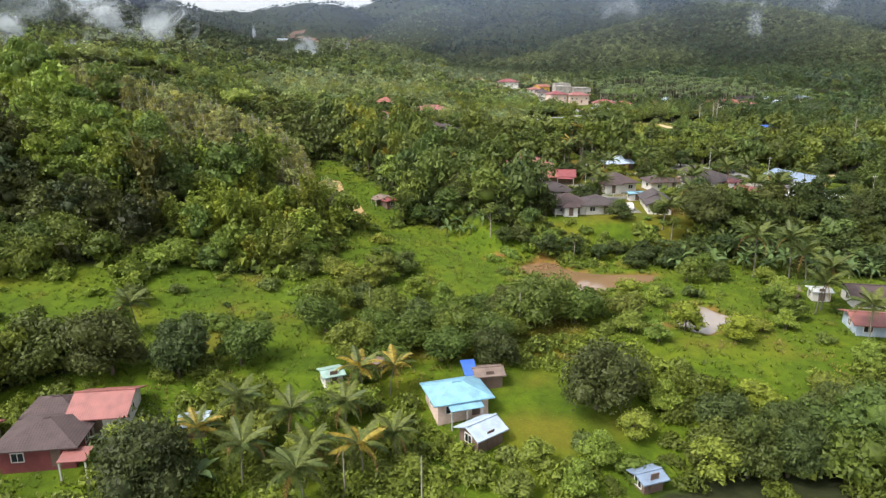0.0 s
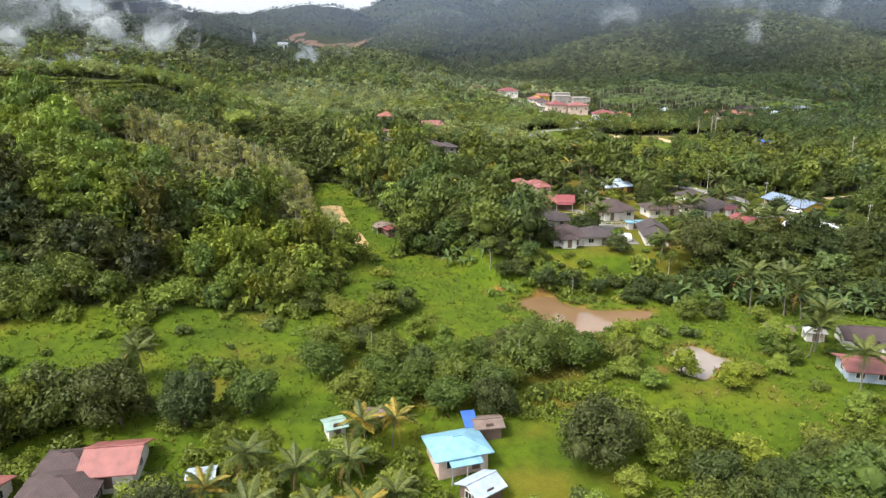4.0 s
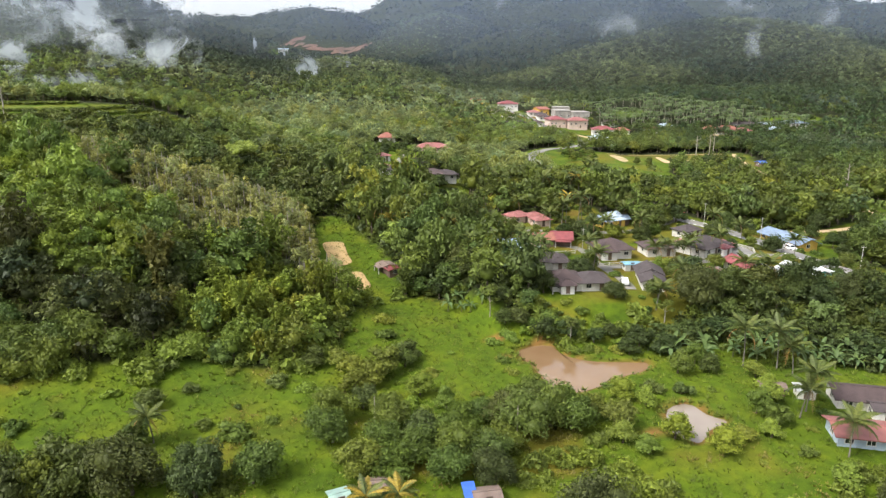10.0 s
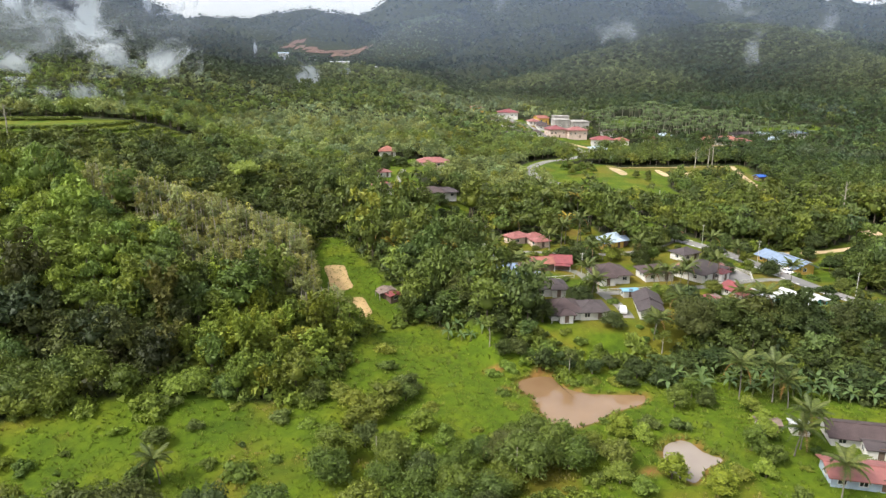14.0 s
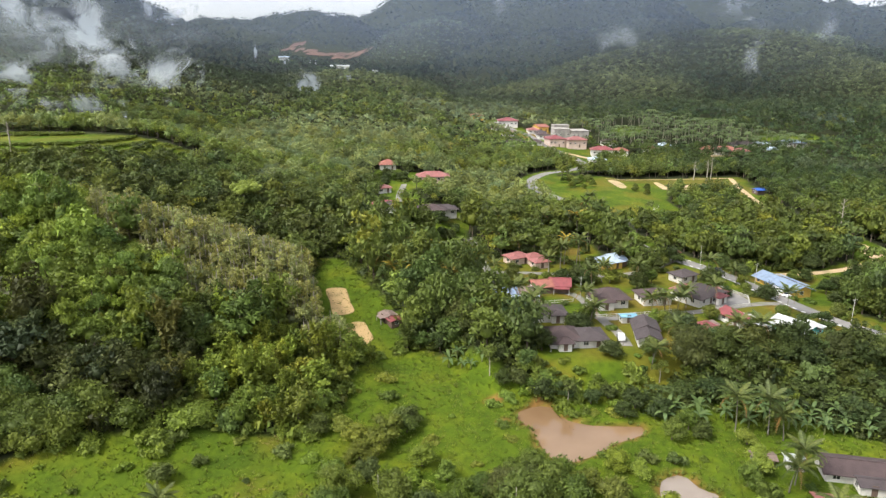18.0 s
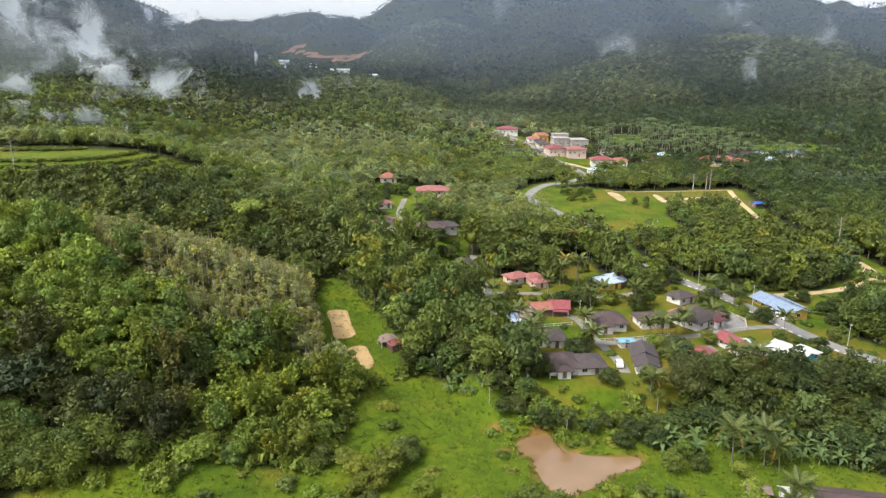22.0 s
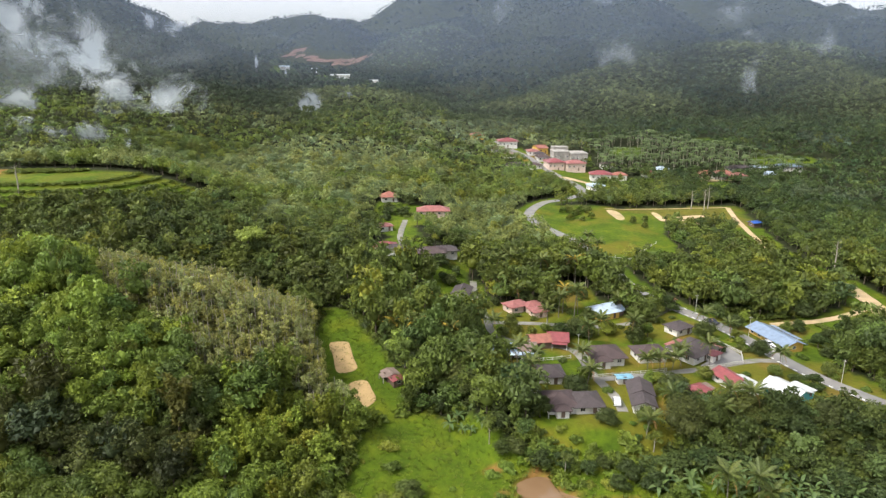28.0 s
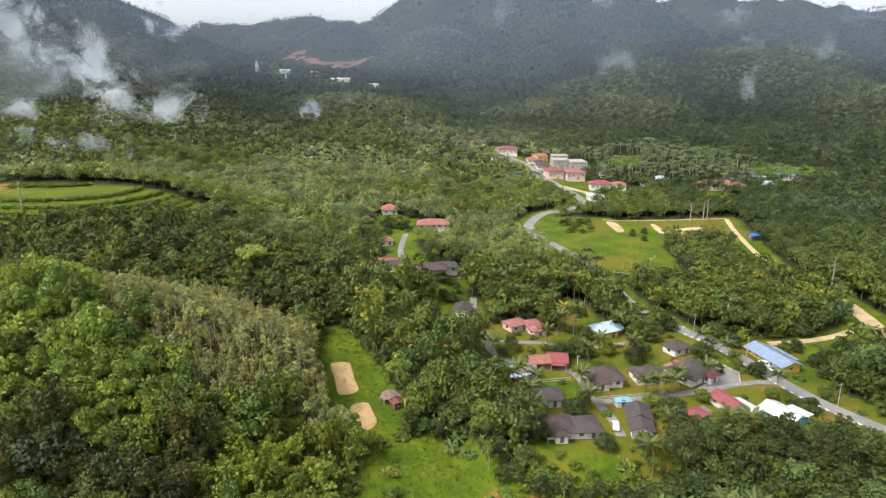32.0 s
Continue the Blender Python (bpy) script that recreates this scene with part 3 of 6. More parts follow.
# trees and thickets standing singly round the near houses and ponds
for kind, size, tall, places in (
    ("great", 1.1, 1.0, [(-42, 77), (-33, 77), (-52, 77), (-29, 54.5), (18, 70), (-58, 72), (43, 67)]),
    ("orchard", 0.9, 1.0, [(-17, 88), (-26, 80), (-4, 84), (6, 83), (1, 86), (-12, 82), (-16, 94), (-8, 93), (3, 92), (9, 88), (48, 66)]),
    ("great", 0.8, 0.95, [(7.5, 79), (-14, 99), (-3, 88), (10, 94), (15, 97), (31, 66), (39, 64), (36, 59), (28, 61), (35, 62)]),
    ("broad", 0.72, 0.85, [(20, 99), (-24, 113), (-15, 104), (-12, 107), (-8, 114), (24, 95), (52, 98), (53, 94), (46, 125), (44, 112), (50, 113), (-46, 86), (-49, 97)]),
    ("bright", 0.75, 0.8, [(22, 65), (26, 70), (31, 103), (34, 100), (35, 90), (42, 86.5), (27, 89), (30, 85.5), (-20, 113), (-17, 110), (13, 56), (10, 60), (16, 61), (-22, 62), (-12, 60), (-19, 66), (58, 110), (55, 78)]),
    ("bush", 1.1, 0.9, [(-50, 107), (-42, 112), (-30, 106), (-43, 102), (-46, 115), (-36, 117), (-61, 90), (-62, 94), (-28, 94), (-32, 90), (-20, 101), (-11, 127), (-9, 120), (11, 118), (18, 130), (22, 131), (27, 130), (-67, 90), (-61, 84), (37, 105), (29, 107), (33, 108), (42, 105), (48, 105), (53, 86), (15, 64), (7, 61), (20, 60), (-24, 58), (-5, 66), (-8, 70), (-10, 76), (-15, 70), (62, 97), (-53, 88), (-38, 92), (-34, 98)]),
    ("bright_bush", 1.0, 0.8, [(-25, 104), (-38, 108), (-48, 92), (-56, 100), (13, 112), (10, 125), (30, 122), (45, 118), (52, 116), (36, 126), (24, 88), (28, 79), (33, 74), (47, 84), (58, 92), (-6, 100), (-2, 112), (2, 120), (-13, 134), (-18, 128), (5, 104), (-70, 98)]),
):
    for x, y in places:
        plant(kind, x + rng.uniform(-0.7, 0.7), y + rng.uniform(-0.7, 0.7), size * rng.uniform(0.85, 1.15) * (rng.uniform(0.5, 1.5) if "bush" in kind else 1), tall * rng.uniform(0.85, 1.15))

for kind, size, tall, places in (
    ("orchard", 0.95, 1.0, [(-9, 88), (-1, 90), (5, 95), (12, 91), (17, 93), (-7, 81), (0, 80), (14, 99), (20, 92)]),
    ("broad", 0.8, 0.9, [(-9, 96), (22, 97), (27, 93), (-11, 112), (-6, 117), (-14, 110), (48, 116)]),
    ("bright", 0.7, 0.8, [(-3, 96), (1, 100), (-5, 104), (8, 99), (47, 90), (51, 90), (55, 101), (57, 106)]),
    ("great", 1.1, 0.95, [(62, 138), (70, 139), (79, 138), (88, 139), (96, 136), (104, 134), (55, 135), (8, 150), (3, 156), (-2, 160)]),
    ("bright", 0.85, 0.7, [(-20, 63), (-15, 61), (-24, 66), (-6, 63), (-11, 69), (-3, 58), (8, 55), (-33, 62), (28, 58), (44, 60), (52, 68), (60, 76), (47, 72), (38, 70)]),
    ("broad", 0.7, 0.85, [(66, 356), (69, 358), (72, 355), (75, 360), (78, 357), (70, 362), (77, 363), (74, 352), (114, 322), (118, 318), (122, 325), (119, 330), (124, 316), (112, 312), (126, 308), (116, 306), (120, 300), (110, 304)]),
):
    for x, y in places:
        plant(kind, x + rng.uniform(-0.8, 0.8), y + rng.uniform(-0.8, 0.8), size * rng.uniform(0.75, 1.2), tall * rng.uniform(0.8, 1.2))

for x, y in ((17, 128.5), (20.5, 130), (24, 129.5), (31, 123), (35, 122.5), (13.5, 127)):
    plant("bright_bush", x, y, rng.uniform(0.8, 1.5), rng.uniform(0.8, 1.1))
for x, y in ((16, 131), (21, 128), (37, 121), (44, 121), (50, 124), (40, 124.5), (12, 137), (13, 131), (35, 127.5), (46, 126), (51, 129), (26, 128), (31, 126)):
    plant("dark", x, y, rng.uniform(0.42, 0.68), rng.uniform(0.7, 0.9))
plant("umbrella", -72, 233)
for x, y in ((26, 125.5), (47, 131), (10, 134)):
    plant("thin", x, y, rng.uniform(0.75, 1.0), rng.uniform(0.8, 1.0))

# trees among the village houses
for kind, size, tall, places in (
    ("dark", 0.8, 0.9, [(33, 153), (59, 153), (68, 203), (76, 211), (5, 203), (92, 177), (122, 210), (36, 188), (40, 191), (-1, 247), (6, 170), (8, 164)]),
    ("broad", 0.62, 0.9, [(48, 138), (55, 150), (69, 162), (53, 192), (46, 190), (62, 207), (72, 208), (63, 190), (8, 213), (-2, 206), (-11, 207), (97, 141), (103, 139), (66, 340), (70, 345), (73, 338), (79, 343), (104, 330), (100, 338), (108, 345), (18, 190), (22, 193), (31, 194), (10, 186), (26, 188), (117, 168), (118, 164), (114, 208), (-4, 214), (3, 196), (-8, 224), (18, 231)]),
    ("bright", 0.75, 0.85, [(51, 190), (44, 194), (56, 158), (58, 145), (16, 168), (14, 155), (100, 206), (-6, 200), (12, 216), (24, 225), (54, 158), (110, 140)]),
    ("bush", 1.0, 0.9, [(35, 150), (42, 154), (63, 160), (81, 163), (94, 161), (22, 170), (40, 172), (60, 180), (45, 201), (30, 203), (56, 196), (-8, 212), (71, 187), (88, 181), (22, 181), (24, 206), (30, 134), (24, 133), (44, 133), (110, 188), (104, 176), (48, 222), (44, 230)]),
):
    for x, y in places:
        plant(kind, x + rng.uniform(-0.7, 0.7), y + rng.uniform(-0.7, 0.7), size * rng.uniform(0.85, 1.15), tall * rng.uniform(0.9, 1.1))


# ---- palms and bananas ----
def frond_shape(rng, length, leaflets, width, droop):
    """An arching rib with narrow leaflets on both sides; it points along x."""
    pts = []
    for i in range(7):
        t = i / 6
        pts.append((length * (t - 0.22 * droop * t * t * t), 0, length * (0.34 * t - droop * 0.85 * t * t)))
    v, f = [], []
    for i, (x, y, z) in enumerate(pts):
        w = 0.05 * (1 - 0.8 * i / 6)
        v += [(x, -w, z), (x, w, z), (x, 0, z + w)]
    for i in range(6):
        a = i * 3
        for p, q in ((0, 2), (2, 1)):
            f += [(a + p, a + q, a + q + 3), (a + p, a + q + 3, a + p + 3)]
    n = len(v)
    for k in range(leaflets):
        t = 0.12 + 0.88 * k / leaflets
        i = min(5, int(t * 6))
        u = t * 6 - i
        p = np.array(pts[i]) * (1 - u) + np.array(pts[i + 1]) * u
        w = width * math.sin(math.pi * min(1, t * 0.8 + 0.2)) * rng.uniform(0.8, 1.1) + 0.1
        for s in (-1, 1):
            tip = p + np.array([0.45 * w, s * w, -0.42 * w])
            v += [tuple(p + np.array([-0.14, 0, 0.02])), tuple(p + np.array([0.14, 0, 0.02])), tuple(tip)]
            f.append((n, n + 1, n + 2))
            n += 3
    return np.array(v, float), np.array(f, int)


def shared(name, v, f, mat, colour=None, smooth_faces=False):
    ob = link_mesh(name, v, f, [mat], colours=None if colour is None else np.repeat(np.array(colour)[None], len(v), 0), smooth_faces=smooth_faces)
    data = ob.data
    bpy.data.objects.remove(ob)
    return data


FRONDS = [shared("frond", *frond_shape(rng, 4.6, 20, 0.85, d), LEAF, leaf_mix(rng, C_PALM)) for d in (0.45, 0.62, 0.8, 1.0)]
DRY_FROND = shared("frond", *frond_shape(rng, 4.0, 14, 0.6, 1.35), LEAF, (0.2, 0.13, 0.05))
YELLOW_FRONDS = [shared("frond", *frond_shape(rng, 4.6, 20, 0.85, d), LEAF, (0.26, 0.21, 0.035)) for d in (0.5, 0.75)]
PALM_BARK = plain("palm_bark", (0.2, 0.18, 0.15), 0.9, 0.3, 1.0, 8.0)
PALM_STEMS = []
for hgt in (6.0, 8.0, 10.5):
    b = rng.uniform(0.4, 1.2)
    pts = [(b * t * t, 0.3 * b * t, hgt * t - 0.3 * (1 - t)) for t in np.linspace(0, 1, 7)]
    PALM_STEMS.append((hgt, pts[-1], shared("trunk", *rings(pts, [0.2, 0.13, 0.12, 0.11, 0.1, 0.1, 0.11], 7), PALM_BARK, smooth_faces=True)))


def palm(x, y, stem=1, size=1.0, yellow=False, count=20):
    root = new("coconut_palm")
    root.location = (x, y, ground_z(x, y) - 0.1)
    root.rotation_euler = (0, 0, rng.uniform(0, 6.28))
    root.scale = (size, size, size)
    hgt, top, data = PALM_STEMS[stem]
    new("trunk", data).parent = root
    for k in range(count):
        old = k / count
        if k >= count - 2:
            data = DRY_FROND
        elif yellow and k % 2:
            data = YELLOW_FRONDS[k % 4 // 2]
        else:
            data = FRONDS[min(3, int(old * 4))]
        fr = new("frond", data)
        fr.parent = root
        fr.location = top
        fr.rotation_euler = (0, -0.75 + 0.85 * old + rng.uniform(-0.1, 0.1), 2.4 * k + rng.uniform(-0.2, 0.2))
    tagged(root, "coconut palm with yellowing fronds on a slim trunk" if yellow else "coconut palm with drooping green fronds", "palm tree", "coconut palms")


for x, y, s, k, ye in (
    (57, 115, 1, 1.0, 0), (63, 114, 1, 0.95, 0), (65, 112, 0, 0.9, 0), (58, 96, 0, 0.9, 0), (60, 98, 1, 0.9, 0), (59.5, 85, 0, 0.9, 0), (-44, 88, 0, 0.8, 0),
    (-18, 186, 2, 0.95, 0), (-15, 182, 1, 0.9, 1), (-9, 178, 2, 0.9, 1), (-6, 181, 1, 0.9, 0), (2, 178, 1, 0.95, 1), (5, 181, 2, 0.9, 0), (-1, 184, 1, 0.9, 1),
    (16, 158, 2, 0.95, 0), (25, 164.5, 1, 0.8, 0), (20, 151, 0, 0.9, 0), (43, 205, 2, 0.95, 0), (38, 206, 1, 0.95, 0), (45, 209, 1, 0.9, 0), (40, 210, 2, 0.85, 1),
    (55, 163.5, 0, 0.85, 0), (58.5, 164, 0, 0.9, 0), (62, 164.5, 0, 0.85, 0), (74, 169, 1, 0.85, 0), (54, 141, 0, 0.95, 0),
    (19, 226, 1, 0.95, 0), (15, 231, 1, 0.9, 0), (88, 188, 0, 0.8, 0), (26, 221, 0, 0.9, 0), (33, 197, 1, 0.8, 0), (48, 191, 0, 0.9, 0), (58, 209, 0, 0.9, 0), (8, 160, 1, 0.9, 0),
    (20, 240, 2, 1.0, 0), (25, 246, 2, 0.95, 0), (14, 252, 1, 1.0, 0), (36, 238, 2, 1.0, 0), (50, 240, 2, 1.0, 1), (53, 235, 1, 1.0, 0), (58, 262, 2, 1.0, 0), (64, 268, 1, 1.0, 0), (61, 273, 2, 0.95, 0), (40, 262, 2, 1.0, 0), (30, 257, 1, 1.0, 0),
    (20, 168, 1, 0.9, 0), (14, 186, 1, 0.9, 0), (38, 168, 0, 0.9, 0), (43, 182, 1, 0.85, 0), (66, 169, 0, 0.9, 0), (80, 191, 1, 0.9, 0), (91, 164, 1, 0.85, 0), (58, 186, 1, 0.9, 0), (22, 148, 1, 0.9, 0), (37, 156, 0, 0.9, 0), (-12, 214, 2, 0.95, 0), (-4, 195, 2, 0.95, 1), (9, 188, 2, 0.9, 1),
    (46, 134, 0, 0.85, 0), (68, 141, 1, 0.9, 0), (71, 139, 1, 0.95, 0), (18, 144, 1, 0.9, 0), (22, 153, 2, 0.85, 0), (64, 136, 0, 0.9, 0),
    (-9.5, 71.5, 0, 0.75, 1), (-6.5, 73, 0, 0.7, 1), (-22, 66, 0, 0.75, 0), (-5, 61, 0, 0.7, 0), (-13, 53.5, 0, 0.8, 0), (-30, 59, 0, 0.75, 0),
    (-20, 57, 0, 0.8, 0), (-17, 64, 0, 0.75, 0), (-8, 58, 0, 0.8, 1), (-11, 66, 0, 0.7, 0), (-14, 58, 0, 0.7, 0), (-25, 61, 0, 0.7, 1),
):
    palm(x, y, s, k, bool(ye))


def banana_leaf(rng, length, width, droop):
    v, f = [], []
    for i in range(7):
        t = i / 6
        w = width * math.sin(math.pi * (0.12 + 0.86 * t)) * (1 if i < 6 else 0.15)
        x, z = length * (t - 0.15 * t * t), length * (0.75 * t - droop * t * t)
        v += [(x, -w, z + 0.18 * w), (x, 0, z - 0.05), (x, w, z + 0.18 * w)]
    for i in range(6):
        a = i * 3
        for p in (0, 1):
            f += [(a + p, a + p + 1, a + p + 4), (a + p, a + p + 4, a + p + 3)]
    return np.array(v, float), np.array(f, int)


BANANA = [shared("leaf", *banana_leaf(rng, 2.4, 0.36, d), LEAF, leaf_mix(rng, (0.078, 0.12, 0.036), 0.15)) for d in (0.35, 0.7, 1.0)]
BANANA_STEM = shared("stem", *rings([(0, 0, -0.2), (0.03, 0, 1.0), (0, 0.04, 2.1)], [0.17, 0.14, 0.08], 7), plain("banana_stem", (0.16, 0.18, 0.06), 0.7, 0.3), smooth_faces=True)


def banana(x, y, size=1.0):
    root = new("banana_plant")
    root.location = (x, y, ground_z(x, y) - 0.05)
    root.scale = (size, size, size)
    root.rotation_euler = (0, 0, rng.uniform(0, 6.28))
    new("stem", BANANA_STEM).parent = root
    for k in range(8):
        lf = new("leaf", BANANA[min(2, k * 3 // 8)])
        lf.parent = root
        lf.location = (0, 0, 2.0)
        lf.rotation_euler = (rng.uniform(-0.2, 0.2), rng.uniform(-0.45, 0.15) + 0.06 * k, 2.4 * k + rng.uniform(-0.3, 0.3))
    tagged(root, "banana plant with broad pale green leaves", "banana plant", "banana plants on the slope")


for x, y in ((49, 121), (51, 118), (53, 123), (58, 126), (60, 128), (56, 128), (64, 124), (66, 122), (60, 116), (62, 120), (68, 116), (70, 118), (71, 115), (73, 118), (75, 116), (77, 118), (78, 114), (80, 117), (82, 113), (84, 116), (87, 113), (90, 115), (63, 127), (67, 127), (1, 143), (4, 141), (6, 139), (8.5, 138.5), (3, 145), (-27, 57), (-24, 56), (48, 123), (85, 118), (92, 118), (95, 114), (52, 121), (55, 125.5), (59, 122), (61.5, 124), (65, 119), (69, 121), (72, 122), (74.5, 120), (77, 121), (79.5, 119.5), (82, 119), (86, 115), (89, 118.5), (68, 125), (74, 114), (57, 119.5), (46, 122.5), (44.5, 119)):
    banana(x, y, rng.uniform(0.8, 1.25))


# ---- woods ----
# places kept clear round the houses: x, y, radius
YARDS = [(1.6, 70.8, 5.5), (4.2, 64.6, 3.5), (-42, 63, 8), (-38, 68, 6.5), (-28, 66, 2.6), (-14, 75, 2.4), (-9.6, 77.5, 2.6), (5.6, 75.6, 3), (20.5, 57, 3), (69, 98, 10), (80, 98, 9), (64, 90, 8), (30.5, 140.6, 9), (-14.6, 165, 5), (49, 147, 6), (-51, 63, 3.5), (64, 151, 5), (86, 151, 8)]


PLANTATION = [(115, 492.1), (162.6, 478.3), (266.1, 461.3), (263.7, 495.4), (211.2, 547.7), (176.6, 583.5), (116.5, 574.8), (124.9, 535.4)]


def scatter(x0, x1, y0, y1, gap, jitter=0.42, planted=False):
    gx_, gy_ = np.meshgrid(np.arange(x0, x1, gap), np.arange(y0, y1, gap))
    gx_ = gx_ + (np.arange(gx_.shape[0])[:, None] % 2) * gap * 0.5
    x = (gx_ + rng.uniform(-jitter, jitter, gx_.shape) * gap).ravel()
    y = (gy_ + rng.uniform(-jitter, jitter, gx_.shape) * gap).ravel()
    keep = (np.abs(x + 0.5) < 0.69 * y + 22) & ~open_ground(x, y) & (inside(PLANTATION, x, y) == planted)
    return x[keep], y[keep]


RUBBER_PLOT = [(-112, 207), (-75, 214), (-44, 198), (-36, 182), (-29, 164), (-25, 150), (-31, 141), (-44, 138), (-56, 142), (-68, 149), (-86, 163), (-108, 190)]


def in_rubber(x, y):
    """The rubber plot, with a ragged edge."""
    return inside(RUBBER_PLOT, x + 16 * (bumps(x, y, 13, 101, 3) - 0.5), y + 16 * (bumps(x, y, 13, 103, 3) - 0.5))


def wood_colours(x, y):
    """Leaf colour and size of forest trees by stand and place, with haze and hilltop light painted in."""
    n = len(x)
    patch = bumps(x, y, 60, 61, 3)
    k = rng.uniform(0, 1, n)[:, None]
    base = np.array(C_DARK) * (1 - k) + np.array(C_MID) * k
    base = base * (0.75 + 0.7 * patch[:, None])
    front = ((x < -10) & (x > -50) & (y < 152))[:, None]
    kb = rng.uniform(0.45, 1.15, n)[:, None]
    base = np.where(front, np.array(C_MID) * (1 - kb) + np.array(C_BRIGHT) * kb, base)
    back = ((x < -20) & (y > 206) & (y < 300))[:, None]
    base = np.where(back, np.array(C_DARK) * (0.8 + 0.7 * k), base)
    west = ((x <= -62) & (y < 206))[:, None]
    base = np.where(west, np.array(C_MID) * (1.15 + 0.85 * k) * np.array([1.16, 1.12, 0.9]), base)
    low = ((x + 30 * (bumps(x, y, 16, 69, 2) - 0.5) <= -56) & (y + 30 * (bumps(x, y, 14, 70, 2) - 0.5) < 124))[:, None]
    base = np.where(low, np.array((0.066, 0.08, 0.021)) * (0.6 + 0.7 * k), base)
    rub = in_rubber(x, y)[:, None]
    base = np.where(rub, np.array(C_GREY) * (0.85 + 0.35 * k), base)
    light = (bumps(x, y, 80, 65, 3) > np.where((x < 80) & (y > 285), 0.52, 0.74))[:, None] & (y > 250)[:, None]
    base = np.where(light, np.array((0.115, 0.15, 0.05)) * (0.75 + 0.35 * k), base)
    base = np.where(((y > 280) & (y < 800) & (x < 80))[:, None], base * 1.36, base)
    base = np.where(((x > 45) & (y < 150))[:, None], np.array(C_DARK) * (0.8 + 0.7 * k), base)
    hue = rng.normal(0, 1, (n, 1))
    base = base * np.exp(rng.normal(0, 0.2, (n, 1))) * np.exp(hue * np.array([0.08, 0.02, -0.1]))
    pop = (rng.uniform(0, 1, n) > 0.975)[:, None]
    base = np.where(pop, np.array(C_YELLOW) * (0.7 + 0.3 * k), base)
    # leaves turn bluer with distance, haze painted into their colour
    haze_blue = smooth(y, 240, 700)[:, None]
    base = base * (1 - haze_blue * np.array([0.02, 0.04, -0.4]))
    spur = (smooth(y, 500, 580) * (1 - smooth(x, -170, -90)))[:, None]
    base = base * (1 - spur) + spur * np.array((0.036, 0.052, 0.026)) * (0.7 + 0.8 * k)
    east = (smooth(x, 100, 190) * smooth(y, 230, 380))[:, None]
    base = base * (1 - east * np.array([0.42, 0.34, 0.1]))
    # far leaves go dark and bluish; hilltops painted light, imitating sky-lit slopes
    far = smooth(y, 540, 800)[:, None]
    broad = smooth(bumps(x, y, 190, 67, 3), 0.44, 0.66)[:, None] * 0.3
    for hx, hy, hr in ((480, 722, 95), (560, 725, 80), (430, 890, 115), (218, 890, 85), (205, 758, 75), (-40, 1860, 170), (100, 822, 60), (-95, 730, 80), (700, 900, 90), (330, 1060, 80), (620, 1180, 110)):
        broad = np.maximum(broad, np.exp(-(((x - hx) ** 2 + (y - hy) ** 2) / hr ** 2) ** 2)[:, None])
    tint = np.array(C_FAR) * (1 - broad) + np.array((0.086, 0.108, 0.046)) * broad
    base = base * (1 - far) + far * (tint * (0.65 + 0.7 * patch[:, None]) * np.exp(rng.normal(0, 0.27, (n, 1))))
    return base


def stand(name, kinds, x, y, size, tall, label, colours, parts=True):
    """Many trees of a wood as one leafy mass; kinds: crowns as (places, triangles)."""
    which = rng.integers(len(kinds), size=len(x))
    V, F, C, n = [], [], [], 0
    z = land(x, y) - 0.2
    turn = rng.uniform(0, 6.28, len(x))
    for k, (v, f) in enumerate(kinds):
        m = np.nonzero(which == k)[0]
        if not len(m):
            continue
        c, s = np.cos(turn[m])[:, None], np.sin(turn[m])[:, None]
        px = (v[:, 0] * c - v[:, 1] * s) * size[m][:, None] + x[m][:, None]
        py = (v[:, 0] * s + v[:, 1] * c) * size[m][:, None] + y[m][:, None]
        pz = v[:, 2] * (size[m] * tall[m])[:, None] + z[m][:, None]
        V.append(np.stack([px, py, pz], -1).reshape(-1, 3))
        F.append((f[None] + (np.arange(len(m)) * len(v))[:, None, None] + n).reshape(-1, 3))
        C.append(np.repeat(colours[m], len(v), 0))
        n += len(m) * len(v)
    ob = link_mesh(name, np.concatenate(V), np.concatenate(F), [LEAF], colours=np.concatenate(C))
    return tagged(ob, label, "forest", kind="stuff")


def stems(name, x, y, height, r, mat, label):
    v, f = rings([(0, 0, -0.5), (0.1, 0.05, 0.55), (0, 0, 1.0)], [1.3, 1.0, 0.6], 4)
    z = land(x, y)
    P = np.stack([v[:, 0] * r[:, None] + x[:, None], v[:, 1] * r[:, None] + y[:, None], np.where(v[:, 2] < 0, -0.5, v[:, 2] * height[:, None]) + z[:, None]], -1)
    F = (f[None] + (np.arange(len(x)) * len(v))[:, None, None]).reshape(-1, 3)
    return tagged(link_mesh(name, P.reshape(-1, 3), F, [mat]), label, "forest", kind="stuff")


def bamboo_shape(rng):
    """A clump of arching culms, feathered with fine drooping leaves."""
    pieces = []
    for k in range(13):
        a, lean = 2.4 * k + rng.uniform(-0.3, 0.3), rng.uniform(0.1, 0.85)
        tall = rng.uniform(6.0, 8.2)
        for t in (0.3, 0.5, 0.68, 0.84, 1.0):
            r = 3.6 * lean * t ** 1.7
            c = np.array([r * math.cos(a), r * math.sin(a), tall * (t - 0.34 * lean * t ** 3)])
            pieces.append(sprays(rng, c, 0.8 - 0.3 * t, 12, 0.4, -0.7, 0.9))
    return joined(pieces)


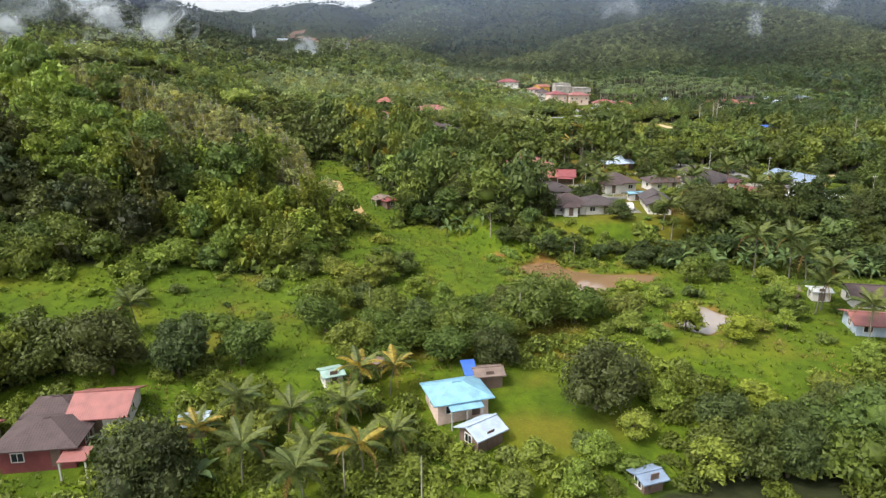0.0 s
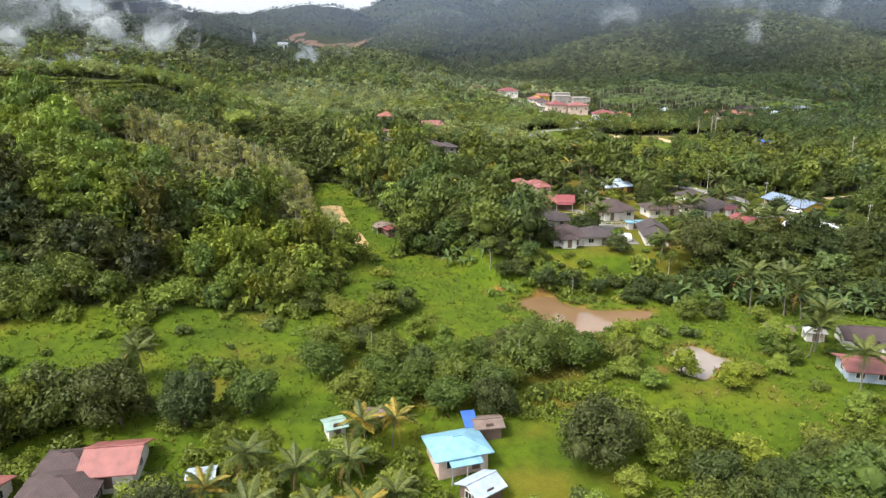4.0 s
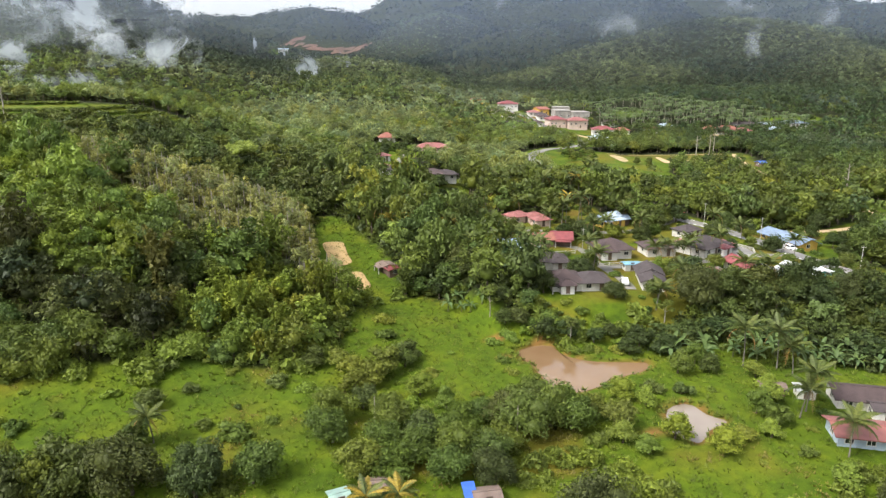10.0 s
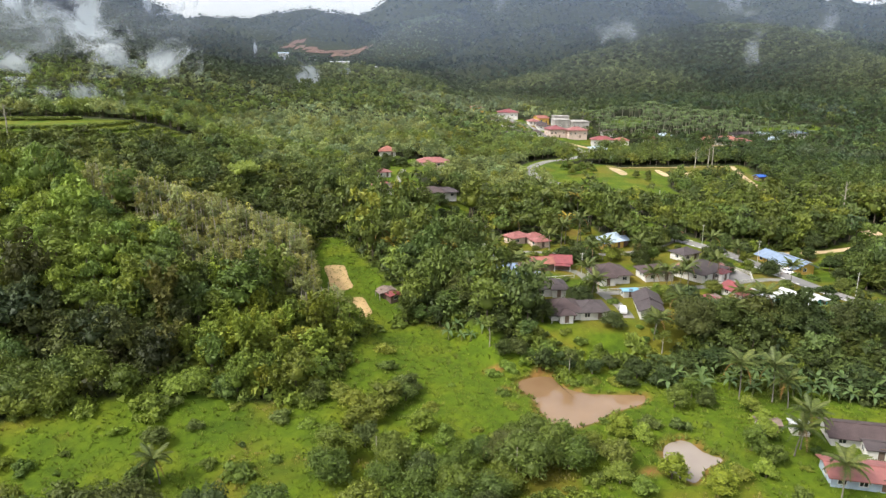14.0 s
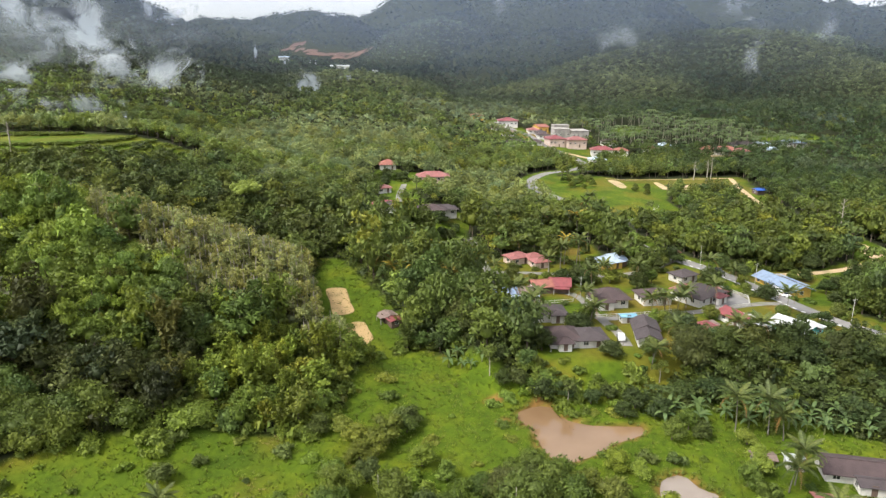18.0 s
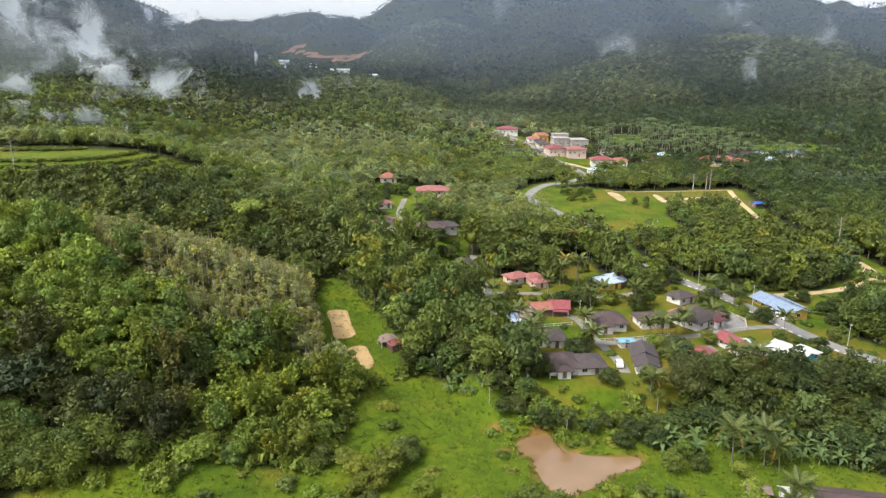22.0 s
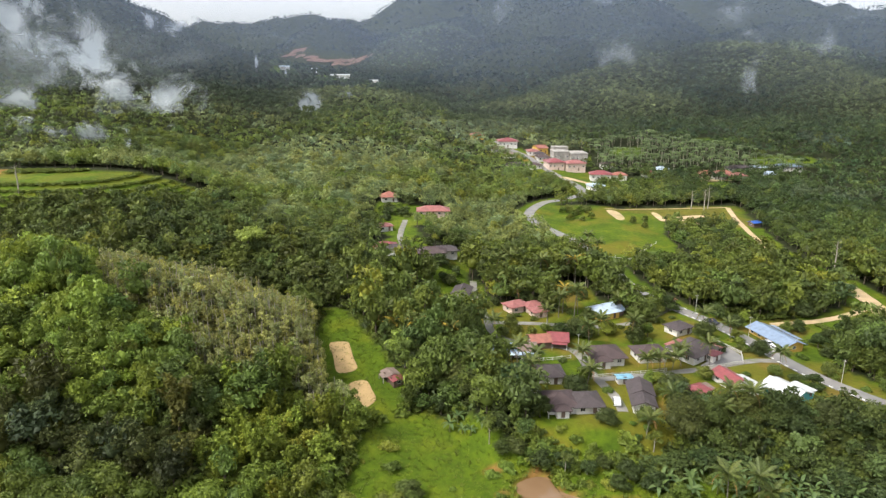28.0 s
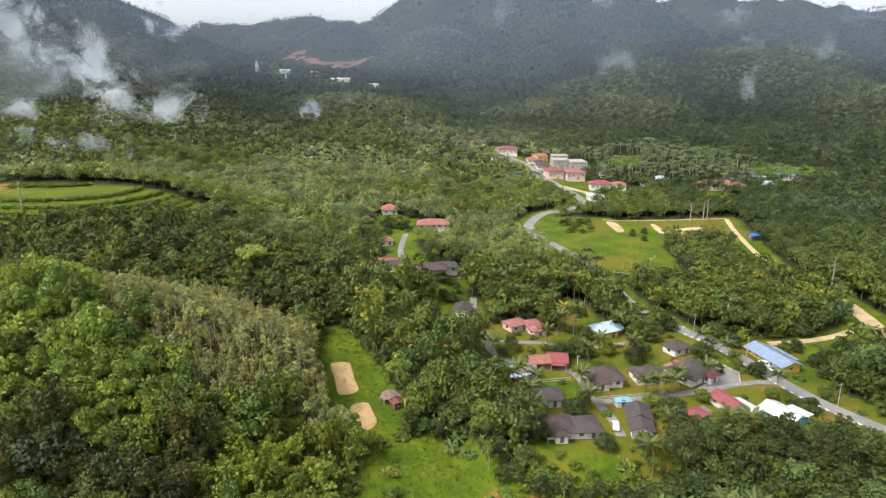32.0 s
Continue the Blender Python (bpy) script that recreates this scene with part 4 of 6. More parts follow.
NEAR_CROWNS = [crown_shape(rng, 3.0, 5.8, 1.2, int(rng.integers(7, 13)), 66, 0.36, core="one", low=-0.3, lobe=(0.24, 0.5))[:2] for _ in range(14)]
BACK_CROWNS = [crown_shape(rng, 3.0, 5.8, 1.2, int(rng.integers(6, 10)), 40, 0.46, core="one", low=-0.2, lobe=(0.26, 0.5))[:2] for _ in range(10)]
BAMBOO = [bamboo_shape(rng) for _ in range(6)]
MID_CROWNS = [crown_shape(rng, 3.4, 6.4, 0.8, int(rng.integers(6, 11)), 36, 0.5, low=-0.3, core=False, lobe=(0.26, 0.55))[:2] for _ in range(9)]
LIGHT_CROWNS = [crown_shape(rng, 3.5, 6.0, 1.0, int(rng.integers(3, 5)), 11, 0.98, core=False, low=-0.1, lobe=(0.34, 0.6))[:2] for _ in range(8)]
FAR_CROWNS = [crown_shape(rng, 5.0, 8.0, 1.0, 4, 8, 1.7, core=False, low=-0.1)[:2] for _ in range(6)]

# the wooded hill beside the meadow, up to the village
wx, wy = scatter(-205, 195, 60, 262, 3.7, 0.42)
rows = np.argsort(wy)
single = np.zeros(len(wx), bool)
single[rows[:95]] = True
for x, y in zip(wx[single], wy[single]):
    kind = "edge_bright" if (-50 < x < 0 and rng.uniform() < 0.7) else ("great" if x > 25 and y < 90 and rng.uniform() < 0.5 else "edge")
    plant(kind, x, y, rng.uniform(0.65, 1.15), rng.uniform(0.85, 1.25))
rub = in_rubber(wx, wy)
m = ~single & ~rub
tallness = np.where((wx > -34) & (wy > 172) & (wx < 16), 1.35, np.where((wx > -36) & (wx < -8) & (wy < 172), 0.9, 1.05)) * rng.uniform(0.75, 1.3, len(wx))
sizes = np.clip(np.exp(rng.normal(0.04, 0.28, len(wx))), 0.7, 1.75) * np.where((wx > -34) & (wy > 150), 1.12, 1.0)
tallness = np.where((wx > 45) & (wy < 150), tallness * np.where(wy < 130, 0.45, 0.72), tallness)
cols = wood_colours(wx, wy)
cane = (wx > -62 + 20 * bumps(wx, wy, 18, 107, 2)) & (wx < -6) & (wy < 158) & (rng.uniform(0, 1, len(wx)) < 0.62)
for shapes, where in ((BAMBOO, m & cane), (NEAR_CROWNS, m & ~cane & (wy < 185)), (BACK_CROWNS, m & ~cane & (wy >= 185))):
    stand("forest", shapes, wx[where], wy[where], sizes[where], tallness[where], "bright green bamboo clumps on the hillside" if shapes is BAMBOO else "dense mixed green broadleaf forest on the hillside", cols[where])
stems("forest_trunks", wx[m], wy[m], 4.5 * tallness[m] * sizes[m], rng.uniform(0.12, 0.24, m.sum()), BARK, "dark trunks of the hillside forest")
# saplings and shrubs that fill the floor of the near wood
SAPLINGS = [crown_shape(rng, 1.7, 3.0, -0.2, 4, 11, 0.62, core=False, low=-0.1, lobe=(0.36, 0.62))[:2] for _ in range(7)]
sx_, sy_ = scatter(-150, 140, 60, 215, 2.5, 0.45)
# sapling colours at 55 to 95 percent of the crown colours
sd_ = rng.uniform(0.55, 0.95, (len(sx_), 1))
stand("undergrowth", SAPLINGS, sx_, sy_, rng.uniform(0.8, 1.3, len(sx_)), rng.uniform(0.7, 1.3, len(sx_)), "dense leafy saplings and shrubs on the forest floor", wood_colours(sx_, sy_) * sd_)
# slim trees of the rubber plot
rx_, ry_ = scatter(-115, -20, 135, 215, 2.4)
rub = in_rubber(rx_, ry_)
rx_, ry_ = rx_[rub], ry_[rub]
THIN_CROWNS = [crown_shape(rng, 1.4, 6.4, 1.6, 8, 32, 0.29, core=False, low=-0.6, lobe=(0.3, 0.55))[:2] for _ in range(5)]
rs = rng.uniform(0.8, 1.15, len(rx_))
stand("rubber_trees", THIN_CROWNS, rx_, ry_, rs, rng.uniform(0.9, 1.2, len(rx_)), "slim grey-green rubber trees in a hilltop plot", wood_colours(rx_, ry_))
stems("rubber_trunks", rx_, ry_, 7.5 * rs, rng.uniform(0.08, 0.14, len(rx_)), BARK_PALE, "pale thin trunks of the rubber plot")


def understorey(x0, x1, y0, y1, step, height, label):
    """The closed layer of saplings and shrubs beneath the crowns, as one sheet painted darker for their shade."""
    x, y = np.meshgrid(np.arange(x0, x1, step), np.arange(y0, y1, step))
    x = x + rng.uniform(-0.35, 0.35, x.shape) * step
    y = y + rng.uniform(-0.35, 0.35, y.shape) * step
    ok = (np.abs(x + 0.5) < 0.69 * y + 22) & ~inside(PLANTATION, x, y)
    for dx, dy in ((0, 0), (4, 0), (-4, 0), (0, 4), (0, -5)):
        ok &= ~open_ground(x + dx, y + dy)
    h = height * (0.45 + 1.1 * bumps(x, y, 5.0, 87, 3)) + rng.uniform(-0.9, 0.9, x.shape)
    z = land(x, y) + np.where(ok, np.maximum(h, 0.4), -0.3)
    i = np.arange(x.size).reshape(x.shape)
    q = np.stack([i[:-1, :-1], i[:-1, 1:], i[1:, 1:], i[1:, :-1]], -1).reshape(-1, 4)
    q = q[ok.ravel()[q].all(1)]
    used, q = np.unique(q, return_inverse=True)
    q = q.reshape(-1, 4)
    f = np.concatenate([q[:, (0, 1, 2)], q[:, (0, 2, 3)]])
    x, y, z = x.ravel()[used], y.ravel()[used], z.ravel()[used]
    # crown colours cut to 35-80 percent, painting in the shade between trees
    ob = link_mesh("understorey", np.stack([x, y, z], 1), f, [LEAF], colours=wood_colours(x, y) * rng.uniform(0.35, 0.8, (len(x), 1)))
    return tagged(ob, label, "forest", kind="stuff")


understorey(-205, 195, 60, 262, 1.2, 0.5, "dense green sapling sheet beneath the hillside trees, shade painted in")
understorey(-230, 250, 262, 480, 2.4, 3.2, "dense green sapling sheet beneath the valley woods, shade painted in")

# woods beyond the village
mx_, my_ = scatter(-220, 240, 262, 470, 5.5)
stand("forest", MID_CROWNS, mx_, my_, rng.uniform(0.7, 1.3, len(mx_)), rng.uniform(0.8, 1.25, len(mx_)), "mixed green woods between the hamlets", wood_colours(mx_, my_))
stems("forest_trunks", mx_, my_, rng.uniform(3, 5, len(mx_)), rng.uniform(0.1, 0.2, len(mx_)), BARK, "brown trunks of the valley woods")
ox = []
for x0, x1, y0, y1, gap in ((-400, -205, 150, 262, 6.5), (-400, -220, 262, 470, 6.5), (195, 400, 150, 262, 6.5), (240, 400, 262, 470, 6.5), (-800, 820, 470, 1000, 6.4)):
    ox.append(np.stack(scatter(x0, x1, y0, y1, gap)))
ox = np.concatenate(ox, 1)
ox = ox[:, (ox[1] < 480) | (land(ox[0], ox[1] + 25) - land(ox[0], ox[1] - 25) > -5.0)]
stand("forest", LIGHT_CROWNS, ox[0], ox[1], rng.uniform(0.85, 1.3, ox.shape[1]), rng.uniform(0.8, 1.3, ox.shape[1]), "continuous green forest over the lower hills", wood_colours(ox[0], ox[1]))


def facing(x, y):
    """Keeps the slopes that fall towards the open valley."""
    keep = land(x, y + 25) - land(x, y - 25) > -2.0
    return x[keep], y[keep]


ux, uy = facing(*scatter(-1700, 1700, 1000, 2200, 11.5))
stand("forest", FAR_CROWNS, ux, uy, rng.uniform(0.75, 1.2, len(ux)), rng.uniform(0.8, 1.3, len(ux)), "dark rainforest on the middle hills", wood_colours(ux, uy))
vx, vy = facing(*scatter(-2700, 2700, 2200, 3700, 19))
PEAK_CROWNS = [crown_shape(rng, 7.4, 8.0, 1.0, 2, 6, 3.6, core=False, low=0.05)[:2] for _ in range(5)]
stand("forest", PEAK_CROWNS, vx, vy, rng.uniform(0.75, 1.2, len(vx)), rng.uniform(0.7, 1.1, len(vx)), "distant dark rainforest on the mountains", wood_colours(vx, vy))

# palm plantation beside the small town
def star_crown(rng):
    pieces = []
    for k in range(13):
        a, d = 2.4 * k, rng.uniform(0.1, 0.9)
        c, s_ = math.cos(a), math.sin(a)
        L = rng.uniform(3.4, 4.2)
        v = np.array([(0, 0, 0), (L * 0.5, 0.7, L * (0.3 - 0.25 * d)), (L * 0.5, -0.7, L * (0.3 - 0.25 * d)), (L, 0, L * (0.3 - d))])
        v = np.stack([v[:, 0] * c - v[:, 1] * s_, v[:, 0] * s_ + v[:, 1] * c, v[:, 2] + 8.0], 1)
        pieces.append((v, np.array([(0, 2, 1), (1, 2, 3)])))
    return joined(pieces)


fx, fy = scatter(90, 300, 420, 640, 6.6, 0.3, True)
fh = rng.uniform(0.75, 1.15, len(fx))
stand("palm_plantation", [star_crown(rng) for _ in range(5)], fx, fy, np.ones(len(fx)), fh, "grove of tall coconut palms beside the town", np.array(C_PALM) * np.array([1, 1.05, 1.5]) * rng.uniform(0.8, 1.5, (len(fx), 1)))
stems("palm_trunks", fx, fy, 8.0 * fh, np.full(len(fx), 0.15), BARK_PALE, "pale slim trunks of the palm grove")

# undergrowth: shrubs that close the wood's edge and fill the rough land round the near houses
SHRUBS = [crown_shape(rng, 1.5, 1.7, -0.3, 5, 26, 0.42, low=-0.2, core=False)[:2] for _ in range(7)]
bx_, by_ = rng.uniform(-105, 130, 8000), 50 + 165 * rng.uniform(0, 1, 8000) ** 1.25
wild = bumps(bx_, by_, 13, 83, 3)
inwood = ~open_ground(bx_, by_)
rim_ = inwood & (open_ground(bx_, by_ - 6) | open_ground(bx_ + 5, by_) | open_ground(bx_ + 3, by_ - 3))
rough = inside(MEADOW, bx_, by_) & (((by_ < 80 + 9 * np.sin(bx_ * 0.11)) & (wild > 0.36)) | (wild > 0.7))
rough &= ~((bx_ > 4) & (bx_ < 24) & (by_ < 79) & (wild < 0.62)) & ~((bx_ > 44) & (by_ > 84) & (by_ < 100) & (wild < 0.6))
brink = (bx_ > 8) & (bx_ < 110) & (by_ > 118) & (by_ < np.where(bx_ < 54, 134, 146)) & (wild > np.where(bx_ < 54, 0.44, 0.42)) & ~((by_ < 126.5) & (bx_ < 42))
keep = (rim_ | (inwood & (by_ < 165) & (rng.uniform(0, 1, 8000) < 0.35)) | rough | (brink & (rng.uniform(0, 1, 8000) < 0.8))) & (np.abs(bx_) < 0.69 * by_ + 12)
for line in (POND_A, POND_B):
    keep &= ~inside(line, bx_, by_) & (far_from(line + line[:1], bx_, by_) > 1.2)
for ln in LANES + [MAIN_LINE, BRANCH, TRACK]:
    keep &= far_from(ln, bx_, by_) > 3.6
for hx, hy, hr in YARDS:
    keep &= np.hypot(bx_ - hx, by_ - hy) > hr
bx_, by_ = bx_[keep], by_[keep]
bk = rng.uniform(0, 1, len(bx_))[:, None]
bc = np.array(C_MID) * (1 - bk) + np.array(C_BRIGHT) * bk
bs = rng.uniform(0.6, 1.5, len(bx_))
FINE_SHRUBS = [crown_shape(rng, 1.5, 1.7, -0.3, 6, 60, 0.23, low=-0.2, core=False)[:2] for _ in range(6)]
bc = bc * (0.7 + 0.6 * wild[keep][:, None]) * np.where(((bx_ > 14) & (by_ < 76)) | ((bx_ > 50) & (by_ > 104)), 0.68, 1.0)[:, None]
for shapes, near in ((FINE_SHRUBS, by_ < 92), (SHRUBS, by_ >= 92)):
    stand("undergrowth", shapes, bx_[near], by_[near], bs[near], rng.uniform(0.8, 1.3, near.sum()), "tangled green undergrowth and shrubs", bc[near])

# planted rows along the terraces
qx, qy = rng.uniform(-225, -102, 16000), rng.uniform(250, 312, 16000)
qz = land(qx, qy) / 1.5
keep = inside(TERRACES, qx, qy) & ((qz - np.floor(qz)) > 0.8) & (qx > -204)
qx, qy = qx[keep][:2200], qy[keep][:2200]
ROWS_ = [crown_shape(rng, 0.9, 0.9, -0.2, 2, 9, 0.5, low=-0.1, core=False)[:2] for _ in range(4)]
stand("terrace_rows", ROWS_, qx, qy, rng.uniform(0.6, 1.1, len(qx)), np.ones(len(qx)), "rows of young plants along the hill terraces", np.repeat(np.array(C_MID)[None], len(qx), 0) * rng.uniform(0.8, 1.3, (len(qx), 1)))

# rough grass and weeds of the open ground
def tuft_shape(rng, blades, h):
    v, f = [], []
    for k in range(blades):
        a = rng.uniform(0, 6.28)
        d = np.array([math.cos(a), math.sin(a), 0])
        s = np.array([-d[1], d[0], 0]) * h * rng.uniform(0.18, 0.3)
        p = d * h * 0.2
        tip = d * h * rng.uniform(0.6, 1.0) + np.array([0, 0, h * rng.uniform(0.5, 0.9)])
        v += [p - s, p + s, tip]
        f.append((3 * k, 3 * k + 1, 3 * k + 2))
    return np.array(v, float), np.array(f, int)


tx, ty = rng.uniform(-100, 160, 66000), rng.uniform(50, 240, 66000)
keep = (inside(MEADOW, tx, ty) | inside(GULLY, tx, ty) | (inside(VILLAGE, tx, ty) & (bumps(tx, ty, 12, 71, 2) > 0.55))) & (np.abs(tx) < 0.71 * ty + 15)
for line in (POND_A, POND_B):
    keep &= ~inside(line, tx, ty)
for ln in LANES + [MAIN_LINE, BRANCH, TRACK]:
    keep &= far_from(ln, tx, ty) > 3.6
tx, ty = tx[keep], ty[keep]
tone = bumps(tx, ty, 10, 73, 3)[:, None]
tc_ = np.array((0.078, 0.12, 0.014)) * (1 - tone) + np.array((0.15, 0.19, 0.024)) * tone
tc_ = np.where((bumps(tx, ty, 17, 31, 4) > 0.62)[:, None], np.array((0.19, 0.175, 0.045)), tc_)
lawn = inside(VILLAGE, tx, ty) | ((tx > 2) & (tx < 24) & (ty < 80))
stand("rough_grass", [tuft_shape(rng, 6, 0.55) for _ in range(5)], tx, ty, rng.uniform(0.6, 1.5, len(tx)) * np.where(lawn, 0.5, 1.0), np.ones(len(tx)), "lush rough grass and weeds of the wet meadow", tc_ * 0.86 * rng.uniform(0.75, 1.25, (len(tx), 1)))


# ---- houses ----
def part(name, bm, mat, parent, label=""):
    me = bpy.data.meshes.new(name)
    bm.normal_update()
    bm.to_mesh(me)
    bm.free()
    me.materials.append(mat)
    ob = new(name, me)
    ob.parent = parent
    if label:
        ob["label"] = label
    return ob


def box(bm, x0, x1, y0, y1, z0, z1):
    v = [bm.verts.new(p) for p in ((x0, y0, z0), (x1, y0, z0), (x1, y1, z0), (x0, y1, z0), (x0, y0, z1), (x1, y0, z1), (x1, y1, z1), (x0, y1, z1))]
    for q in ((3, 2, 1, 0), (4, 5, 6, 7), (0, 1, 5, 4), (1, 2, 6, 5), (2, 3, 7, 6), (3, 0, 4, 7)):
        bm.faces.new([v[i] for i in q])
    return bm


def slab(w, d, h, z, hip=True, over=0.6, th=0.14, cx=0.0, cy=0.0):
    """A pitched roof with thickness over a w by d house; its ridge runs along x."""
    bm = bmesh.new()
    W, D = w / 2 + over, d / 2 + over
    r = max(0.15, W - D) if hip else W
    rows = []
    for dz in (0, -th):
        rows.append([bm.verts.new((cx + x, cy + y, z + zz + dz)) for x, y, zz in ((-W, -D, 0), (W, -D, 0), (W, D, 0), (-W, D, 0), (-r, 0, h), (r, 0, h))])
    for t, flip in ((rows[0], False), (rows[1], True)):
        for q in ((0, 1, 5, 4), (2, 3, 4, 5), (1, 2, 5), (3, 0, 4)):
            if not hip and len(q) == 3:
                continue
            bm.faces.new([t[i] for i in (q[::-1] if flip else q)])
    ring = ((0, 1), (1, 2), (2, 3), (3, 0)) if hip else ((0, 1), (1, 5), (5, 2), (2, 3), (3, 4), (4, 0))
    for a, b in ring:
        bm.faces.new((rows[0][b], rows[0][a], rows[1][a], rows[1][b]))
    return bm


def ridge_cap(w, d, h, z, hip, over, cx=0.0, cy=0.0):
    bm = bmesh.new()
    W, D = w / 2 + over, d / 2 + over
    r = max(0.15, W - D) if hip else W
    box(bm, cx - r, cx + r, cy - 0.14, cy + 0.14, z + h - 0.03, z + h + 0.07)
    return bm


def wall_shell(w, d, h, gable=0.0, cx=0.0, cy=0.0, z0=-1.5):
    bm = bmesh.new()
    box(bm, cx - w / 2, cx + w / 2, cy - d / 2, cy + d / 2, z0, h)
    if gable:
        for sx in (-1, 1):
            x = cx + sx * w / 2
            v = [bm.verts.new(p) for p in ((x, cy - d / 2, h), (x, cy + d / 2, h), (x, cy, h + gable), (x - sx * 0.15, cy - d / 2, h), (x - sx * 0.15, cy + d / 2, h), (x - sx * 0.15, cy, h + gable))]
            bm.faces.new((v[0], v[1], v[2]) if sx > 0 else (v[0], v[2], v[1]))
            bm.faces.new((v[3], v[5], v[4]) if sx > 0 else (v[3], v[4], v[5]))
    return bm


def window(parent, x, y, z, w, h, side, wall_mat=None):
    """A framed window on a wall; side: the way it faces, as 0 -y, 1 +x, 2 +y, 3 -x."""
    fr = bmesh.new()
    t, dp = 0.08, 0.09
    box(fr, -w / 2, w / 2, -dp, 0.02, -h / 2, -h / 2 + t)
    box(fr, -w / 2, w / 2, -dp, 0.02, h / 2 - t, h / 2)
    box(fr, -w / 2, -w / 2 + t, -dp, 0.02, -h / 2 + t, h / 2 - t)
    box(fr, w / 2 - t, w / 2, -dp, 0.02, -h / 2 + t, h / 2 - t)
    box(fr, -0.03, 0.03, -dp + 0.02, 0.02, -h / 2 + t, h / 2 - t)
    ob = part("window", fr, WHITE_WALL, parent)
    ob.location, ob.rotation_euler = (x, y, z), (0, 0, side * math.pi / 2)
    pane = bmesh.new()
    box(pane, -w / 2 + t, w / 2 - t, -0.03, -0.01, -h / 2 + t, h / 2 - t)
    part("pane", pane, GLASS, ob)
    return ob


def door(parent, x, y, z, side, w=0.95, h=2.05, mat=None):
    bm = bmesh.new()
    box(bm, -w / 2, w / 2, -0.06, 0.02, 0, h)
    box(bm, w / 2 - 0.15, w / 2 - 0.1, -0.1, -0.06, h * 0.48, h * 0.52)
    ob = part("door", bm, mat or WOOD_WALL, parent)
    ob.location, ob.rotation_euler = (x, y, z), (0, 0, side * math.pi / 2)
    return ob


def openings(root, w, d, h, cx=0.0, cy=0.0, entry=True):
    n = max(1, int(w / 3.0))
    for i in range(n):
        x = cx - w / 2 + w * (i + 0.5) / n
        if entry and i == n // 2:
            door(root, x, cy - d / 2, 0.0, 0)
        else:
            window(root, x, cy - d / 2, h * 0.55, 1.3, 1.1, 0)
        window(root, x, cy + d / 2, h * 0.55, 1.3, 1.1, 2)
    n = max(1, int(d / 3.5))
    for i in range(n):
        y = cy - d / 2 + d * (i + 0.5) / n
        window(root, cx - w / 2, y, h * 0.55, 1.2, 1.1, 3)
        window(root, cx + w / 2, y, h * 0.55, 1.2, 1.1, 1)


def wing(root, cx, cy, w, d, h, rise, roof, wall, hip=True, over=0.6, z0=-1.5, names=("wall", "roof"), holes=True):
    part(names[0], wall_shell(w, d, h, 0 if hip else rise * d / (d + 2 * over), cx, cy, z0), wall, root)
    rf = part(names[1], slab(w, d, rise, h + (0.02 if hip else -rise * over / (d / 2 + over) + 0.05), hip, over, 0.14, cx, cy), roof, root)
    part("ridge_cap", ridge_cap(w, d, rise, h + (0.02 if hip else -rise * over / (d / 2 + over) + 0.05), hip, over, cx, cy), roof, rf)
    if holes:
        openings(root, w, d, h, cx, cy)


def porch(root, x, y, w, d, h, drop, roof, posts=2):
    h *= 0.84
    """A lean-to roof on posts, sloping down towards -y."""
    bm = bmesh.new()
    v = [bm.verts.new(p) for p in ((x - w / 2, y - d / 2, h - drop), (x + w / 2, y - d / 2, h - drop), (x + w / 2, y + d / 2, h), (x - w / 2, y + d / 2, h))]
    u = [bm.verts.new(q.co + Vector((0, 0, -0.08))) for q in v]
    bm.faces.new(v)
    bm.faces.new(u[::-1])
    for i in range(4):
        bm.faces.new((v[(i + 1) % 4], v[i], u[i], u[(i + 1) % 4]))
    part("porch_roof", bm, roof, root)
    for i in range(posts):
        px = x - w / 2 + 0.15 + (w - 0.3) * i / max(1, posts - 1)
        b2 = bmesh.new()
        box(b2, px - 0.08, px + 0.08, y - d / 2 + 0.1, y - d / 2 + 0.26, -1.5, h - drop - 0.06)
        part("porch_post", b2, POST, root)


HOUSES = []


def house(x, y, turn, wings, label, porches=(), z=None, name="house"):
    """A house of one or more wings (cx, cy, w, d, wall height, roof rise, roof, wall, hip) in its own axes."""
    HOUSES.append((x, y))
    root = new(name)
    root.location = (x, y, ground_z(x, y) + 0.15 if z is None else z)
    root.rotation_euler = (0, 0, radians(turn))
    for wg in wings:
        wing(root, *wg[:4], wg[4] * 0.8 if wg[4] < 4 else wg[4], *wg[5:9], wg[9] * 1.3)
    for p in porches:
        porch(root, *p)
    return tagged(root, label, "house" if name == "house" else name.replace("_", " "))


# the near homesteads
house(1.6, 70.8, 18, [(0, 0, 6.2, 5.0, 2.7, 1.1, R_BLUE, PINK_WALL, True, 0.45)], "small pale pink house with a light blue sheet roof", [(0, -3.3, 4.0, 1.4, 2.4, 0.3, R_BLUE, 3)])
house(4.2, 64.6, 38, [(0, 0, 3.6, 3.2, 2.2, 0.9, R_PALE, WOOD_WALL, False, 0.35)], "little weathered hut with a pale blue roof", name="hut")
house(-42.6, 63.3, 8, [(0, 0, 7.4, 6.8, 2.9, 1.5, R_BROWN, RED_WOOD, True, 0.5), (-1.0, 5.0, 5.0, 4.0, 3.3, 1.2, R_BROWN, WHITE_WALL, True, 0.5)], "dark red wooden house with brown tiled hip roofs", [(4.2, -4.4, 2.8, 2.4, 2.3, 0.25, R_PINK, 2)])
house(-38.8, 68.4, 8, [(0, 0, 5.4, 6.4, 2.8, 1.5, R_PINK, WHITE_WALL, False, 0.5)], "white annex under a faded red sheet roof")
